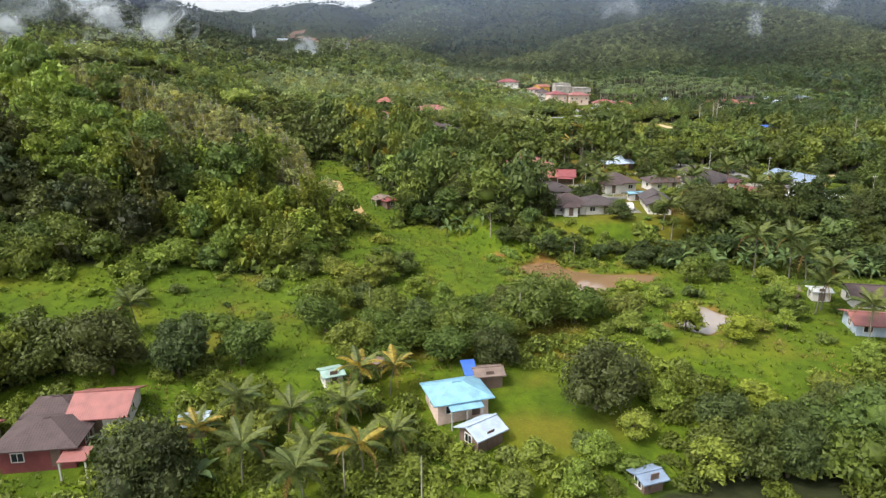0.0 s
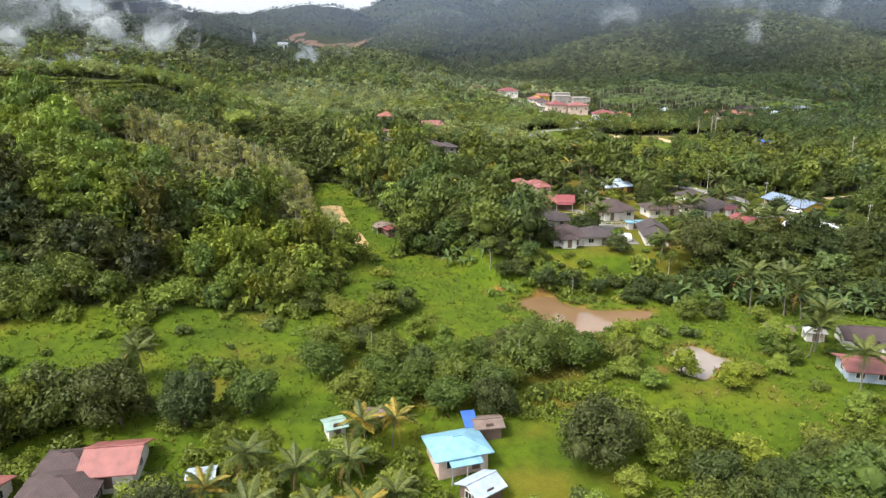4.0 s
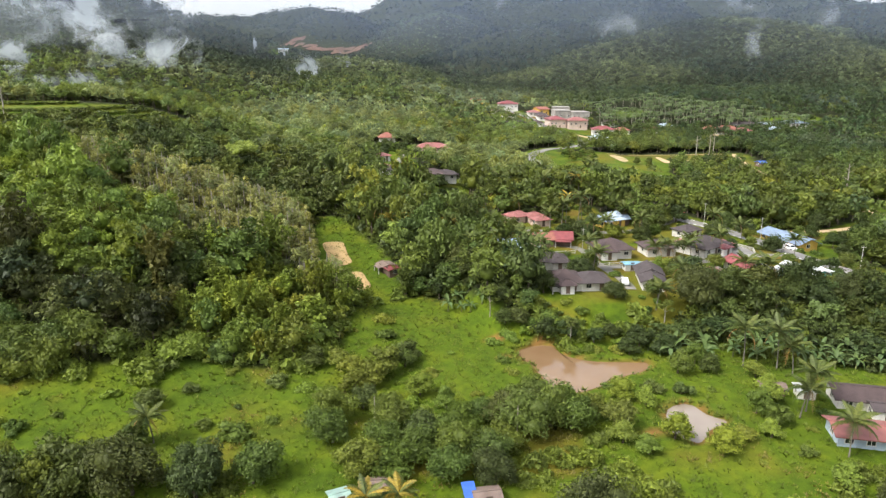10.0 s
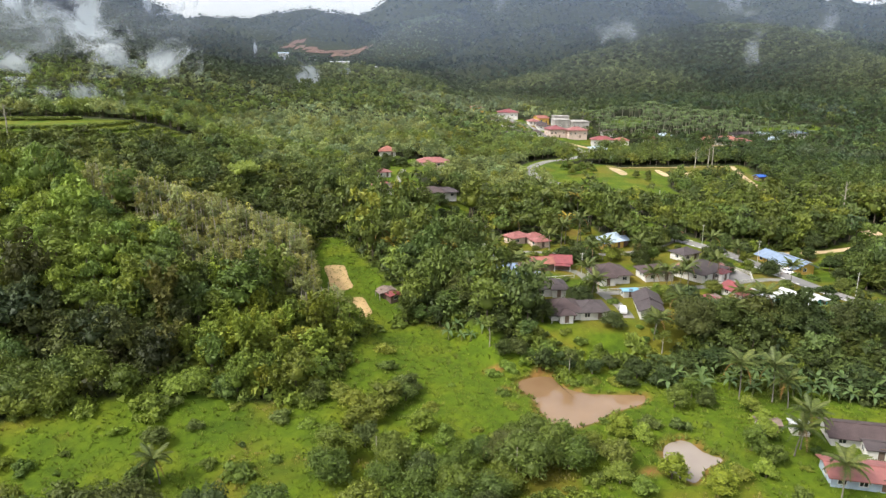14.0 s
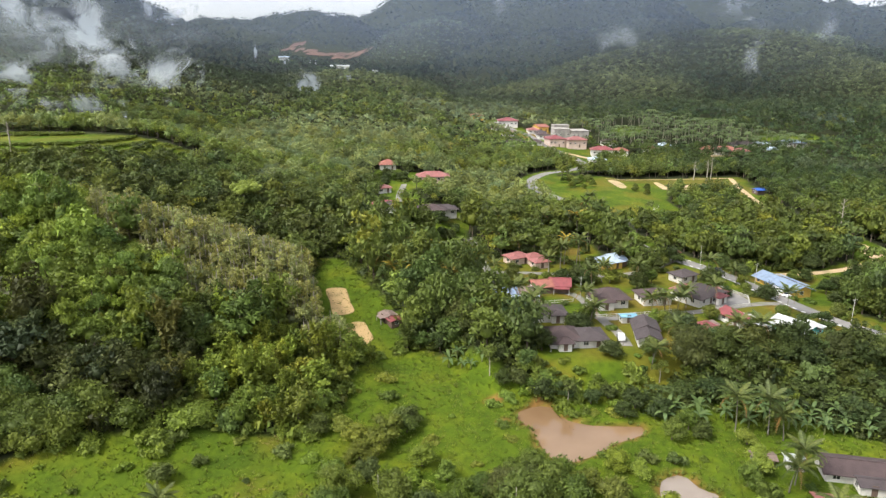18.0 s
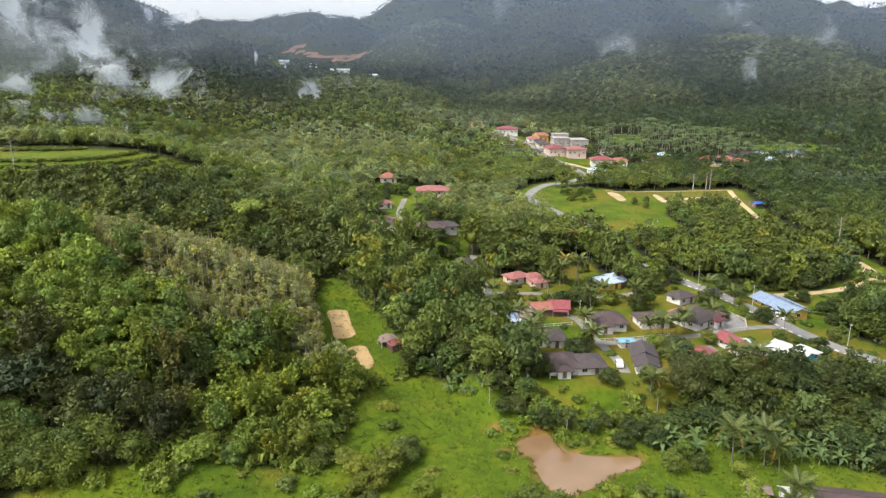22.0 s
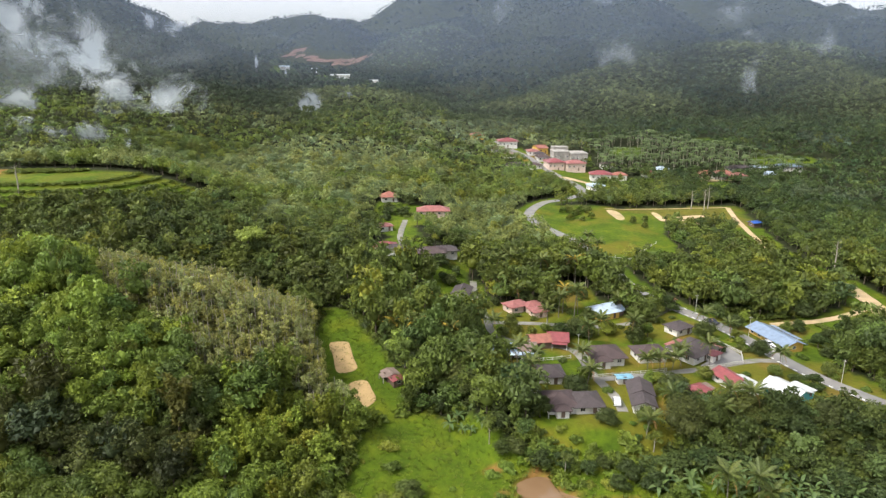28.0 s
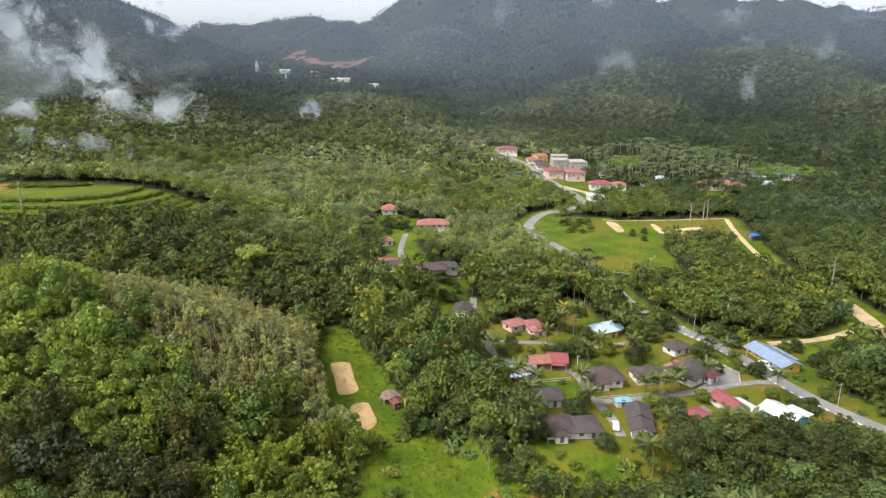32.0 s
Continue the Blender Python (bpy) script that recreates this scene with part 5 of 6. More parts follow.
house(-51.5, 63.5, 0, [(0, 0, 3.5, 4.5, 2.4, 0.7, R_PINK, WHITE_WALL, False, 0.4)], "small shed with a faded red roof", name="shed")
house(-28, 66.2, 12, [(0, 0, 2.6, 2.4, 2.0, 0.5, R_PALE, WOOD_WALL, False, 0.3)], "grey shed with a bleached sheet roof", name="shed")
house(-14, 75.2, 25, [(0, 0, 2.2, 2.4, 1.9, 0.4, R_GREEN, WHITE_WALL, False, 0.3)], "whitewashed shed with a pale green roof", name="shed")
house(-9.6, 77.5, 5, [(0, 0, 3.4, 2.0, 2.0, 0.5, R_RUST, WOOD_WALL, False, 0.3)], "old wooden shed with a rusted roof", name="shed")
house(5.6, 75.6, 10, [(0, 0, 3.2, 2.6, 2.0, 0.5, R_RUST, WOOD_WALL, False, 0.3)], "dark lean-to with rusted roofing", [(-2.2, 0.6, 1.8, 3.2, 2.6, 0.6, TARP, 2)], name="shed")
house(20.5, 57.3, 20, [(0, 0, 2.2, 2.0, 1.7, 0.4, R_STEEL, WOOD_WALL, False, 0.35)], "small hut with a blue-grey roof", name="hut")
house(76.2, 99.8, -12, [(0, 0, 20, 5.6, 2.6, 1.3, R_BROWN, WHITE_WALL, False, 0.6), (-3.5, -4.2, 4.2, 3.4, 2.3, 0.6, R_GREY, WHITE_WALL, False, 0.3), (1.0, -4.4, 4.4, 3.6, 2.2, 0.5, R_PINK, WHITE_WALL, False, 0.3)], "long white house with a dark brown roof")
house(67.2, 88.8, -12, [(0, 0, 15, 5.4, 2.3, 0.9, R_PINK, R_PALE, False, 0.5)], "long sheet-metal barn with a faded red roof", name="barn")
house(62.6, 103.4, -12, [(0, 0, 2.8, 2.6, 2.0, 0.25, R_WHITE, WHITE_WALL, False, 0.3)], "small wash house with a white roof", name="shed")
house(57.5, 104.6, -8, [(0, 0, 3.6, 2.4, 1.8, 0.4, R_RUST, WOOD_WALL, False, 0.3)], "old wooden shed with a grey roof", name="shed")
house(-14.6, 165, -60, [(-1.3, 0, 3.6, 3.4, 2.1, 0.5, R_RUST, WOOD_WALL, False, 0.4), (2.0, 0.2, 3.2, 3.0, 1.9, 0.4, R_RED, WOOD_WALL, False, 0.4)], "open shed with red and dark sheet roofs", [(-1.0, -2.4, 3.0, 1.4, 2.0, 0.3, R_RUST, 2)], name="shed")

# the village
house(30.8, 145.4, 4, [(-2.9, 0.4, 6.8, 7.0, 2.7, 2.0, R_BROWN, WHITE_WALL, True, 0.8), (3.5, -0.2, 6.0, 6.4, 2.6, 1.7, R_GREY, WHITE_WALL, True, 0.8), (-3.2, -3.9, 3.0, 2.2, 2.5, 1.1, R_BROWN, WHITE_WALL, True, 0.5)], "white bungalow with dark brown and grey hip roofs", [(-5.6, -4.1, 2.4, 2.0, 2.3, 0.2, R_GREY, 2)])
house(26.6, 161.0, 4, [(0, 0, 8.5, 5.8, 2.8, 1.7, R_GREY, WHITE_WALL, True, 0.6), (-4.6, -0.6, 4.2, 4.4, 2.6, 1.1, R_RUST, WHITE_WALL, True, 0.5), (2.2, -2.6, 3.2, 2.4, 2.7, 1.0, R_GREY, WHITE_WALL, True, 0.4)], "white house with a dark grey tiled roof")
house(46.6, 172.4, 8, [(-1.5, 0, 9.0, 8.0, 3.0, 2.2, R_BROWN, WHITE_WALL, True, 0.7), (-3.6, -4.2, 4.0, 2.6, 2.8, 1.1, R_BROWN, WHITE_WALL, True, 0.5)], "large white house under brown tiled hip roofs")
house(58.4, 174.0, 8, [(0, 0, 8.0, 6.4, 2.9, 1.6, R_BROWN, WHITE_WALL, True, 0.6)], "white house with a low brown roof")
house(72.4, 176.2, 36, [(-1.0, 0, 11, 8.6, 3.0, 2.1, R_GREY, WHITE_WALL, True, 0.7), (-2.0, 4.6, 6.0, 3.0, 2.9, 0.9, R_PINK, WHITE_WALL, True, 0.4), (1.0, -5.2, 3.6, 2.8, 2.7, 0.8, R_RED, WHITE_WALL, True, 0.4)], "white house with dark grey roof and red side roofs", [(6.0, -2.6, 4.6, 4.4, 2.6, 0.2, R_PINK, 3)])
house(64.2, 151.2, 25, [(0, 0, 5.0, 4.0, 2.5, 0.9, R_RED, WHITE_WALL, True, 0.4)], "small white house with a red sheet roof", [(3.4, 0.4, 2.4, 3.2, 2.4, 0.3, R_RUST, 2)])
house(49, 148.6, 82, [(2.6, 0, 6.0, 5.2, 2.8, 1.6, R_GREY, WHITE_WALL, False, 0.6), (-3.6, 0.2, 5.6, 5.0, 2.7, 1.2, R_GREY, WHITE_WALL, False, 0.5)], "white house with dark grey gable roofs")
house(75.0, 157.6, -72, [(0, 0, 8.0, 4.8, 2.8, 1.3, R_RED, WHITE_WALL, False, 0.5)], "white house with a red gable roof")
house(78.6, 155.0, -66, [(0, 0, 7.0, 3.4, 2.4, 0.5, R_WHITE, WHITE_WALL, False, 0.4)], "low annex with a white roof", name="annex")
house(86.6, 151.4, -62, [(0, 0, 8.6, 6.0, 2.8, 1.3, R_WHITE, TURQ_WALL, False, 0.6), (1.5, 3.8, 5.0, 2.8, 2.6, 0.8, R_WHITE, TURQ_WALL, True, 0.4)], "turquoise house with a bright white roof")
house(102.2, 188.8, -75, [(0, 0, 15.5, 6.4, 2.9, 1.5, R_STEEL, YELLOW_WALL, False, 0.7)], "long yellow shop house with a blue-grey roof", [(-1, 4.6, 12.0, 1.8, 2.6, -0.3, R_STEEL, 5)])
house(73.6, 193.2, 28, [(0, 0, 6.6, 5.2, 2.7, 1.4, R_GREY, WHITE_WALL, True, 0.5)], "small white bungalow with a grey hip roof")
house(53.6, 207.0, 26, [(-0.6, 0, 7.6, 7.2, 2.9, 1.4, R_PALE, YELLOW_WALL, True, 0.6), (1.5, 0.5, 3.4, 3.6, 3.9, 1.2, R_PALE, WHITE_WALL, False, 0.4), (4.6, -0.4, 3.0, 4.4, 2.6, 1.1, R_STEEL, WOOD_WALL, False, 0.4)], "cream house with a pale blue-white roof")
house(24.4, 212.6, 30, [(0, 0, 7.0, 5.4, 2.8, 1.4, R_PINK, PINK_WALL, True, 0.5)], "old house with a rusty pink roof")
house(31.0, 210.0, 22, [(0, 2.8, 5.4, 4.4, 2.7, 1.2, R_PINK, PINK_WALL, True, 0.5), (-0.6, -2.4, 4.8, 4.2, 2.6, 1.0, R_PINK, PINK_WALL, True, 0.5)], "pink house with faded red hip roofs")
house(17.2, 176.6, 6, [(0, 0, 7.4, 6.0, 2.7, 1.3, R_STEEL, WHITE_WALL, False, 0.5)], "white house with a blue-grey sheet roof", [(1.0, -4.0, 6.5, 2.4, 2.5, 0.4, R_PALE, 3)])
house(23.6, 176.8, 6, [(0, 0, 5.0, 5.4, 2.7, 1.4, R_RUST, WHITE_WALL, False, 0.4)], "terrace house with a rusted roof", [(0.4, -3.4, 4.4, 2.2, 2.4, 0.3, R_PALE, 2)])
house(28.2, 183.0, 8, [(0, 0, 5.6, 5.8, 2.7, 1.4, R_ORANGE, WOOD_WALL, False, 0.4)], "brown house with an orange-red roof")
house(34.0, 184.2, -8, [(0, 0, 5.4, 6.6, 2.8, 1.5, R_RED, WOOD_WALL, False, 0.5)], "wooden house with a bright red sheet roof", [(0.4, -4.2, 4.6, 2.0, 2.4, 0.3, R_RED, 2)])
house(11.4, 181.4, 4, [(0, 0, 4.2, 4.0, 2.4, 0.9, R_RUST, WOOD_WALL, False, 0.4)], "old brown shed with rusted roof sheets", name="shed")
house(6.2, 224.5, 78, [(0, 0, 8.6, 5.6, 2.7, 1.2, R_GREY, WHITE_WALL, False, 0.5)], "white house with a grey sheet roof")
house(0.2, 216, 0, [(0, 0, 2.2, 2.2, 2.0, 0.5, R_WHITE, WHITE_WALL, True, 0.3)], "tiny whitewashed hut under the trees", name="hut")
house(-4.5, 207, 10, [(0, 0, 2.4, 1.8, 1.8, 0.4, R_WHITE, R_RED, False, 0.3)], "little stall with a white roof", name="hut")
house(47.2, 158.6, 6, [(0, 0, 3.6, 2.0, 2.2, 0.25, R_BLUE, WHITE_WALL, False, 0.35)], "bus-stop shelter with a light blue roof", name="shelter")
house(79.0, 217.5, 25, [(0, 0, 3.4, 1.8, 2.2, 0.3, R_ORANGE, WHITE_WALL, False, 0.4)], "roadside stall with a brown roof", name="shelter")

# the hamlet and scattered houses up the valley
house(-22.4, 255, 2, [(-1.6, 0.8, 8.0, 5.6, 2.9, 1.4, R_RED, WHITE_WALL, True, 0.6), (2.0, -2.6, 8.6, 4.6, 2.8, 1.2, R_GREY, WHITE_WALL, True, 0.6)], "white house with red and dark roofs")
house(-5.8, 252.9, 6, [(0, 0, 11, 7.0, 2.9, 1.8, R_BROWN, WHITE_WALL, True, 0.7)], "white house with a brown hip roof")
house(-0.9, 260, 12, [(0, 0, 11, 6.0, 2.9, 1.6, R_GREY, WHITE_WALL, True, 0.7)], "house with a dark grey hip roof")
house(-29.6, 346.9, 10, [(0, 0, 8.0, 8.0, 3.4, 2.4, R_ORANGE, WHITE_WALL, True, 0.7)], "house with an orange tiled roof")
house(-5.6, 322.8, 2, [(0, 0, 15, 8.0, 3.0, 2.0, R_PINK, PINK_WALL, True, 0.7)], "long house with a dull red roof")
house(-26.8, 286.8, 20, [(0, 0, 6.0, 5.0, 2.7, 1.2, R_PINK, WHITE_WALL, True, 0.5)], "small white house with a pink roof")
for x, y, w, d, rf, lb in ((162, 334, 4.5, 4, TARP, "stall covered with a blue tarpaulin"), (183, 319, 4, 4, R_RED, "small hut with a red and white roof")):
    house(x, y, 15, [(0, 0, w, d, 2.6, 0.8, rf, WOOD_WALL, False, 0.5)], lb, name="hut")

# the small town
house(97.3, 520.1, 3, [(-6, 0, 12, 14, 9, 0.5, CONCRETE, CONCRETE, True, 0.3), (7, -3, 13, 18, 8, 0.5, CONCRETE, CONCRETE, True, 0.3), (-4, 10, 12, 10, 11, 0.4, CONCRETE, CONCRETE, True, 0.3)], "unfinished concrete shop block", name="shop_block")
house(89.6, 492.1, 8, [(-6, 4, 12, 14, 6, 2.5, R_RED, PINK_WALL, True, 0.8), (8, -2, 14, 10, 5.5, 2.2, R_PINK, PINK_WALL, True, 0.8)], "town building with red roofs", name="shop_house")
house(111.2, 464.7, -5, [(0, 0, 14, 9, 4.5, 2.2, R_RED, WHITE_WALL, True, 0.8), (13, 0, 10, 7, 4, 1.8, R_ORANGE, WHITE_WALL, True, 0.6)], "white house with red tiled roofs")
house(100, 428, 10, [(0, 0, 9, 10, 4, 1.6, R_PALE, WHITE_WALL, True, 0.6)], "house with a pale metal roof")
house(54.4, 495.3, 5, [(0, 0, 14, 8, 3.4, 1.8, R_GREY, WHITE_WALL, True, 0.7), (14, -2, 9, 7, 3.4, 1.6, R_BROWN, WHITE_WALL, True, 0.7)], "houses with dark roofs beside the street")
house(54.8, 571.2, 0, [(0, 0, 16, 14, 5, 2.5, R_RED, WHITE_WALL, True, 0.8)], "town house with a red roof", name="shop_house")
house(80.4, 552.5, 8, [(0, 0, 8, 20, 4, 1.6, R_ORANGE, YELLOW_WALL, False, 0.6)], "yellow shop house beside the street", name="shop_house")
house(187.8, 464.8, 0, [(0, 0, 13, 8, 3.5, 2.0, R_ORANGE, PINK_WALL, True, 0.7)], "house with an orange roof")
house(197.4, 465.1, 12, [(0, 0, 16, 9, 3.5, 2.0, R_ORANGE, PINK_WALL, True, 0.7)], "pink house with an orange roof among palms")
house(215.9, 479.2, 0, [(0, 0, 18, 9, 3.5, 1.6, R_GREY, WHITE_WALL, True, 0.7), (16, 3, 10, 8, 3.4, 1.5, R_PALE, WHITE_WALL, True, 0.7)], "grey-roofed houses by the field")
house(253.2, 482.9, -8, [(0, 0, 18, 10, 3.5, 1.6, R_STEEL, WHITE_WALL, True, 0.7)], "house with a blue-grey roof on open grass")
house(230.7, 463.1, -8, [(0, 0, 12, 8, 3.5, 1.6, R_PALE, WHITE_WALL, True, 0.7)], "pale-roofed house by the palms")
house(-200, 1320, 5, [(0, 0, 36, 12, 7, 1.5, R_WHITE, WHITE_WALL, False, 0.8)], "long cream warehouse far up the valley", name="warehouse")
house(-289, 1500, 5, [(0, 0, 20, 10, 7, 1.5, R_WHITE, WHITE_WALL, False, 0.8)], "white building far up the valley", name="warehouse")
house(30.4, 608, 5, [(0, 0, 12, 9, 4, 2, R_ORANGE, YELLOW_WALL, True, 0.8)], "yellow house at the edge of the hills")

for x, y, w, d, rf, t in ((78.3, 521.9, 9, 12, R_BROWN, 4), (77.8, 533.5, 8, 10, R_GREY, 2), (73.3, 543.1, 9, 12, R_PINK, 3), (52.4, 533.5, 10, 9, R_RUST, 6), (49, 542.6, 9, 8, R_GREY, 0), (45, 553.6, 10, 9, R_PINK, 0), (125.4, 501.4, 11, 8, R_BROWN, 5), (147.9, 471.2, 10, 8, R_RED, 0), (159.4, 480, 10, 8, R_PALE, 8), (193.5, 462.4, 10, 8, R_RUST, -5), (206.6, 459.9, 11, 8, R_PINK, 0)):
    house(x, y, t, [(0, 0, w, d, 3.4, 1.8, rf, WHITE_WALL, True, 0.6)], "small town house with a weathered hip roof")

# open sandy ground
def patch(name, pts, mat, label, lift=0.12):
    line = curve_through(pts, 1.2, True)
    c = np.mean(line, 0)
    P = [(c[0], c[1])] + [(c[0] + (x - c[0]) * 0.5, c[1] + (y - c[1]) * 0.5) for x, y in line] + line
    P = np.array(P)
    z = land(P[:, 0], P[:, 1]) + lift
    n = len(line)
    f = [(0, i + 1, (i + 1) % n + 1) for i in range(n)]
    for i in range(n):
        j = (i + 1) % n
        f += [(i + 1, i + 1 + n, j + 1 + n), (i + 1, j + 1 + n, j + 1)]
    return tagged(link_mesh(name, np.column_stack([P, z]), f, [mat], smooth_faces=True), label, "bare ground", kind="structure")


patch("sand_pit", [(-34.9, 182.6), (-33.8, 184.2), (-29.8, 184.4), (-28.6, 182.4), (-26.8, 176), (-24.9, 170.6), (-26.4, 168.6), (-29.8, 168), (-31.2, 170.4), (-32.6, 176)], SANDY, "bare ochre sand beside the wood")
patch("sand_pit", [(-26.4, 162), (-24.6, 164.2), (-21.6, 164.4), (-19.8, 160.4), (-18.3, 156), (-20.4, 152.7), (-22.4, 154.4), (-24.6, 158)], SANDY, "bare ochre sand in the gully")
patch("sand_pit", [(92, 365), (98, 366), (98, 348), (93, 344)], DIRT, "pale levelled sand by the field")
patch("sand_pit", [(117, 363), (120, 363), (120, 346), (116.5, 345)], DIRT, "pale levelled sand by the field")
patch("sand_pit", [(128, 353), (143, 358), (144.5, 354), (130, 348.5)], DIRT, "pale strip of building ground by the field")
patch("sand_pit", [(127, 344), (130, 346), (141, 332), (138, 328)], DIRT, "pale strip of building ground by the field")

# white edge blocks painted along the main road
rl = np.array(curve_through([(109, 146), (103.5, 158), (98, 170), (93.5, 185), (87, 200), (80, 213)], 2.3))
rd = np.gradient(rl, axis=0)
rd /= np.linalg.norm(rd, axis=1)[:, None]
bm = bmesh.new()
box(bm, -0.6, 0.6, -0.3, 0.3, 0.0, 0.02)
bm.normal_update()
block = bpy.data.meshes.new("edge_block")
bm.to_mesh(block)
bm.free()
block.materials.append(PAINT)
for side in (-2.35, 2.35):
    for i in range(1, len(rl) - 1):
        if side < 0 and i % 3 == 0:
            continue
        q = rl[i] + np.array([-rd[i, 1], rd[i, 0]]) * side
        ob = new("edge_block", block)
        ob.parent = road
        ob.location = (q[0], q[1], ground_z(q[0], q[1]) + 0.17)
        ob.rotation_euler = (0, 0, math.atan2(rd[i, 1], rd[i, 0]))


# ---- fences, poles and other small things ----
def bar(bm, a, b, w, h):
    """A straight beam of the given section between two places."""
    a, b = Vector(a), Vector(b)
    d = (b - a).normalized()
    s = d.cross(Vector((0, 0, 1)))
    s = (s.normalized() if s.length > 1e-4 else Vector((1, 0, 0))) * w / 2
    u = s.cross(d).normalized() * h / 2
    v = [bm.verts.new(p + i * s + j * u) for p in (a, b) for i, j in ((-1, -1), (1, -1), (1, 1), (-1, 1))]
    for q in ((3, 2, 1, 0), (4, 5, 6, 7), (0, 1, 5, 4), (1, 2, 6, 5), (2, 3, 7, 6), (3, 0, 4, 7)):
        bm.faces.new([v[i] for i in q])


def fence(line, height, mat, label, gap=2.2, rails=2, balusters=False):
    root = new("fence")
    x0, y0 = line[0]
    z0 = ground_z(x0, y0)
    root.location = (x0, y0, z0)
    pts = []
    for (ax, ay), (bx, by) in zip(line, line[1:]):
        k = max(1, int(math.hypot(bx - ax, by - ay) / gap))
        pts += [(ax + (bx - ax) * i / k, ay + (by - ay) * i / k) for i in range(k)]
    pts.append(line[-1])
    loc = [Vector((x - x0, y - y0, ground_z(x, y) - z0)) for x, y in pts]
    for p in loc:
        bm = bmesh.new()
        box(bm, p.x - 0.1, p.x + 0.1, p.y - 0.1, p.y + 0.1, p.z - 0.4, p.z + height + 0.1)
        part("post", bm, mat, root)
    for a, b in zip(loc, loc[1:]):
        for r in range(rails):
            z = height * (0.25 + 0.7 * r / max(1, rails - 1))
            bm = bmesh.new()
            bar(bm, a + Vector((0, 0, z)), b + Vector((0, 0, z)), 0.08, 0.12)
            part("rail", bm, mat, root)
        if balusters:
            for i in range(1, 6):
                p = a.lerp(b, i / 6)
                bm = bmesh.new()
                box(bm, p.x - 0.07, p.x + 0.07, p.y - 0.07, p.y + 0.07, p.z, p.z + height * 0.95)
                part("baluster", bm, mat, root)
    return tagged(root, label, "fence")


fence([(70, 166.5), (77, 168.2), (84, 170), (86.5, 177), (82, 187)], 0.8, POST, "pale balustrade round a paved yard", 2.4, 2, True)
fence([(38.5, 162.5), (40, 161.6), (56, 164.6), (61, 166)], 0.7, POST, "low pale fence before the house", 2.6, 2)
fence([(22, 170.5), (28, 172), (36, 173.5)], 0.9, POST, "low concrete fence at the lane", 2.6, 2)
fence([(17, 154), (19, 152.6), (24, 152.4)], 0.9, WHITE_WALL, "short white fence beside a yard", 2.4, 2)
fence([(62, 277), (80, 272), (100, 300)], 1.1, POST, "pale fence posts across the field", 6.0, 1)
patch("paved_yard", [(70.5, 167.5), (83.5, 170.8), (85.6, 177), (81.5, 185.5), (77, 180), (74, 171)], ASPHALT, "dark paved yard inside the balustrade", 0.14)


def pole(x, y, h, label, wires=True, mat=None):
    root = new("utility_pole")
    root.location = (x, y, ground_z(x, y))
    v, f = rings([(0, 0, -0.6), (0, 0, h * 0.5), (0, 0, h)], [0.085, 0.07, 0.06], 8)
    link_mesh("shaft", v, f, [mat or POST], root, smooth_faces=True)
    if wires:
        bm = bmesh.new()
        bar(bm, (-0.5, 0, h - 0.4), (0.5, 0, h - 0.4), 0.06, 0.06)
        part("crossarm", bm, mat or POST, root)
        for k in (-0.45, 0, 0.45):
            b2 = bmesh.new()
            box(b2, k - 0.03, k + 0.03, -0.03, 0.03, h - 0.36, h - 0.24)
            part("insulator", b2, WHITE_WALL, root)
    return tagged(root, label, "utility pole", "poles along the lanes")


for x, y, h in ((11, 88.5, 6.5), (-2, 53.5, 6.0), (-9.5, 55, 5.5), (-11, 93, 5.5)):
    pole(x, y, h, "slim weathered wooden pole among shrubs", False, BARK_PALE)
for x, y, h in ((38.5, 176, 6.5), (60, 164.8, 6.5), (94.5, 190, 7), (84.5, 208, 7), (106, 160, 7), (33, 199, 6.5)):
    pole(x, y, h, "slim pale concrete utility pole with crossarm")


def bare_tree(x, y, h):
    root = new("dead_tree")
    root.location = (x, y, ground_z(x, y) - 0.1)
    pieces = [rings([(0, 0, -0.3), (0.15, 0, h * 0.5), (-0.1, 0.1, h)], [0.34, 0.24, 0.1], 7)]
    link_mesh("trunk", *joined(pieces), [BARK_PALE], root, smooth_faces=True)
    for k in range(9):
        a = 2.4 * k
        z = h * (0.5 + 0.05 * k)
        link_mesh("branch", *limb((0, 0, z), (math.cos(a) * 1.9, math.sin(a) * 1.9, z + 1.4), 0.1, 0.02), [BARK_PALE], root)
    return tagged(root, "bare pale dead tree above the scrub", "tree")


for x, y, h in ((160, 258, 14), (150, 372, 12), (153, 374, 13), (143, 373, 11), (-118, 224, 10), (-176, 268, 12)):
    bare_tree(x, y, h)


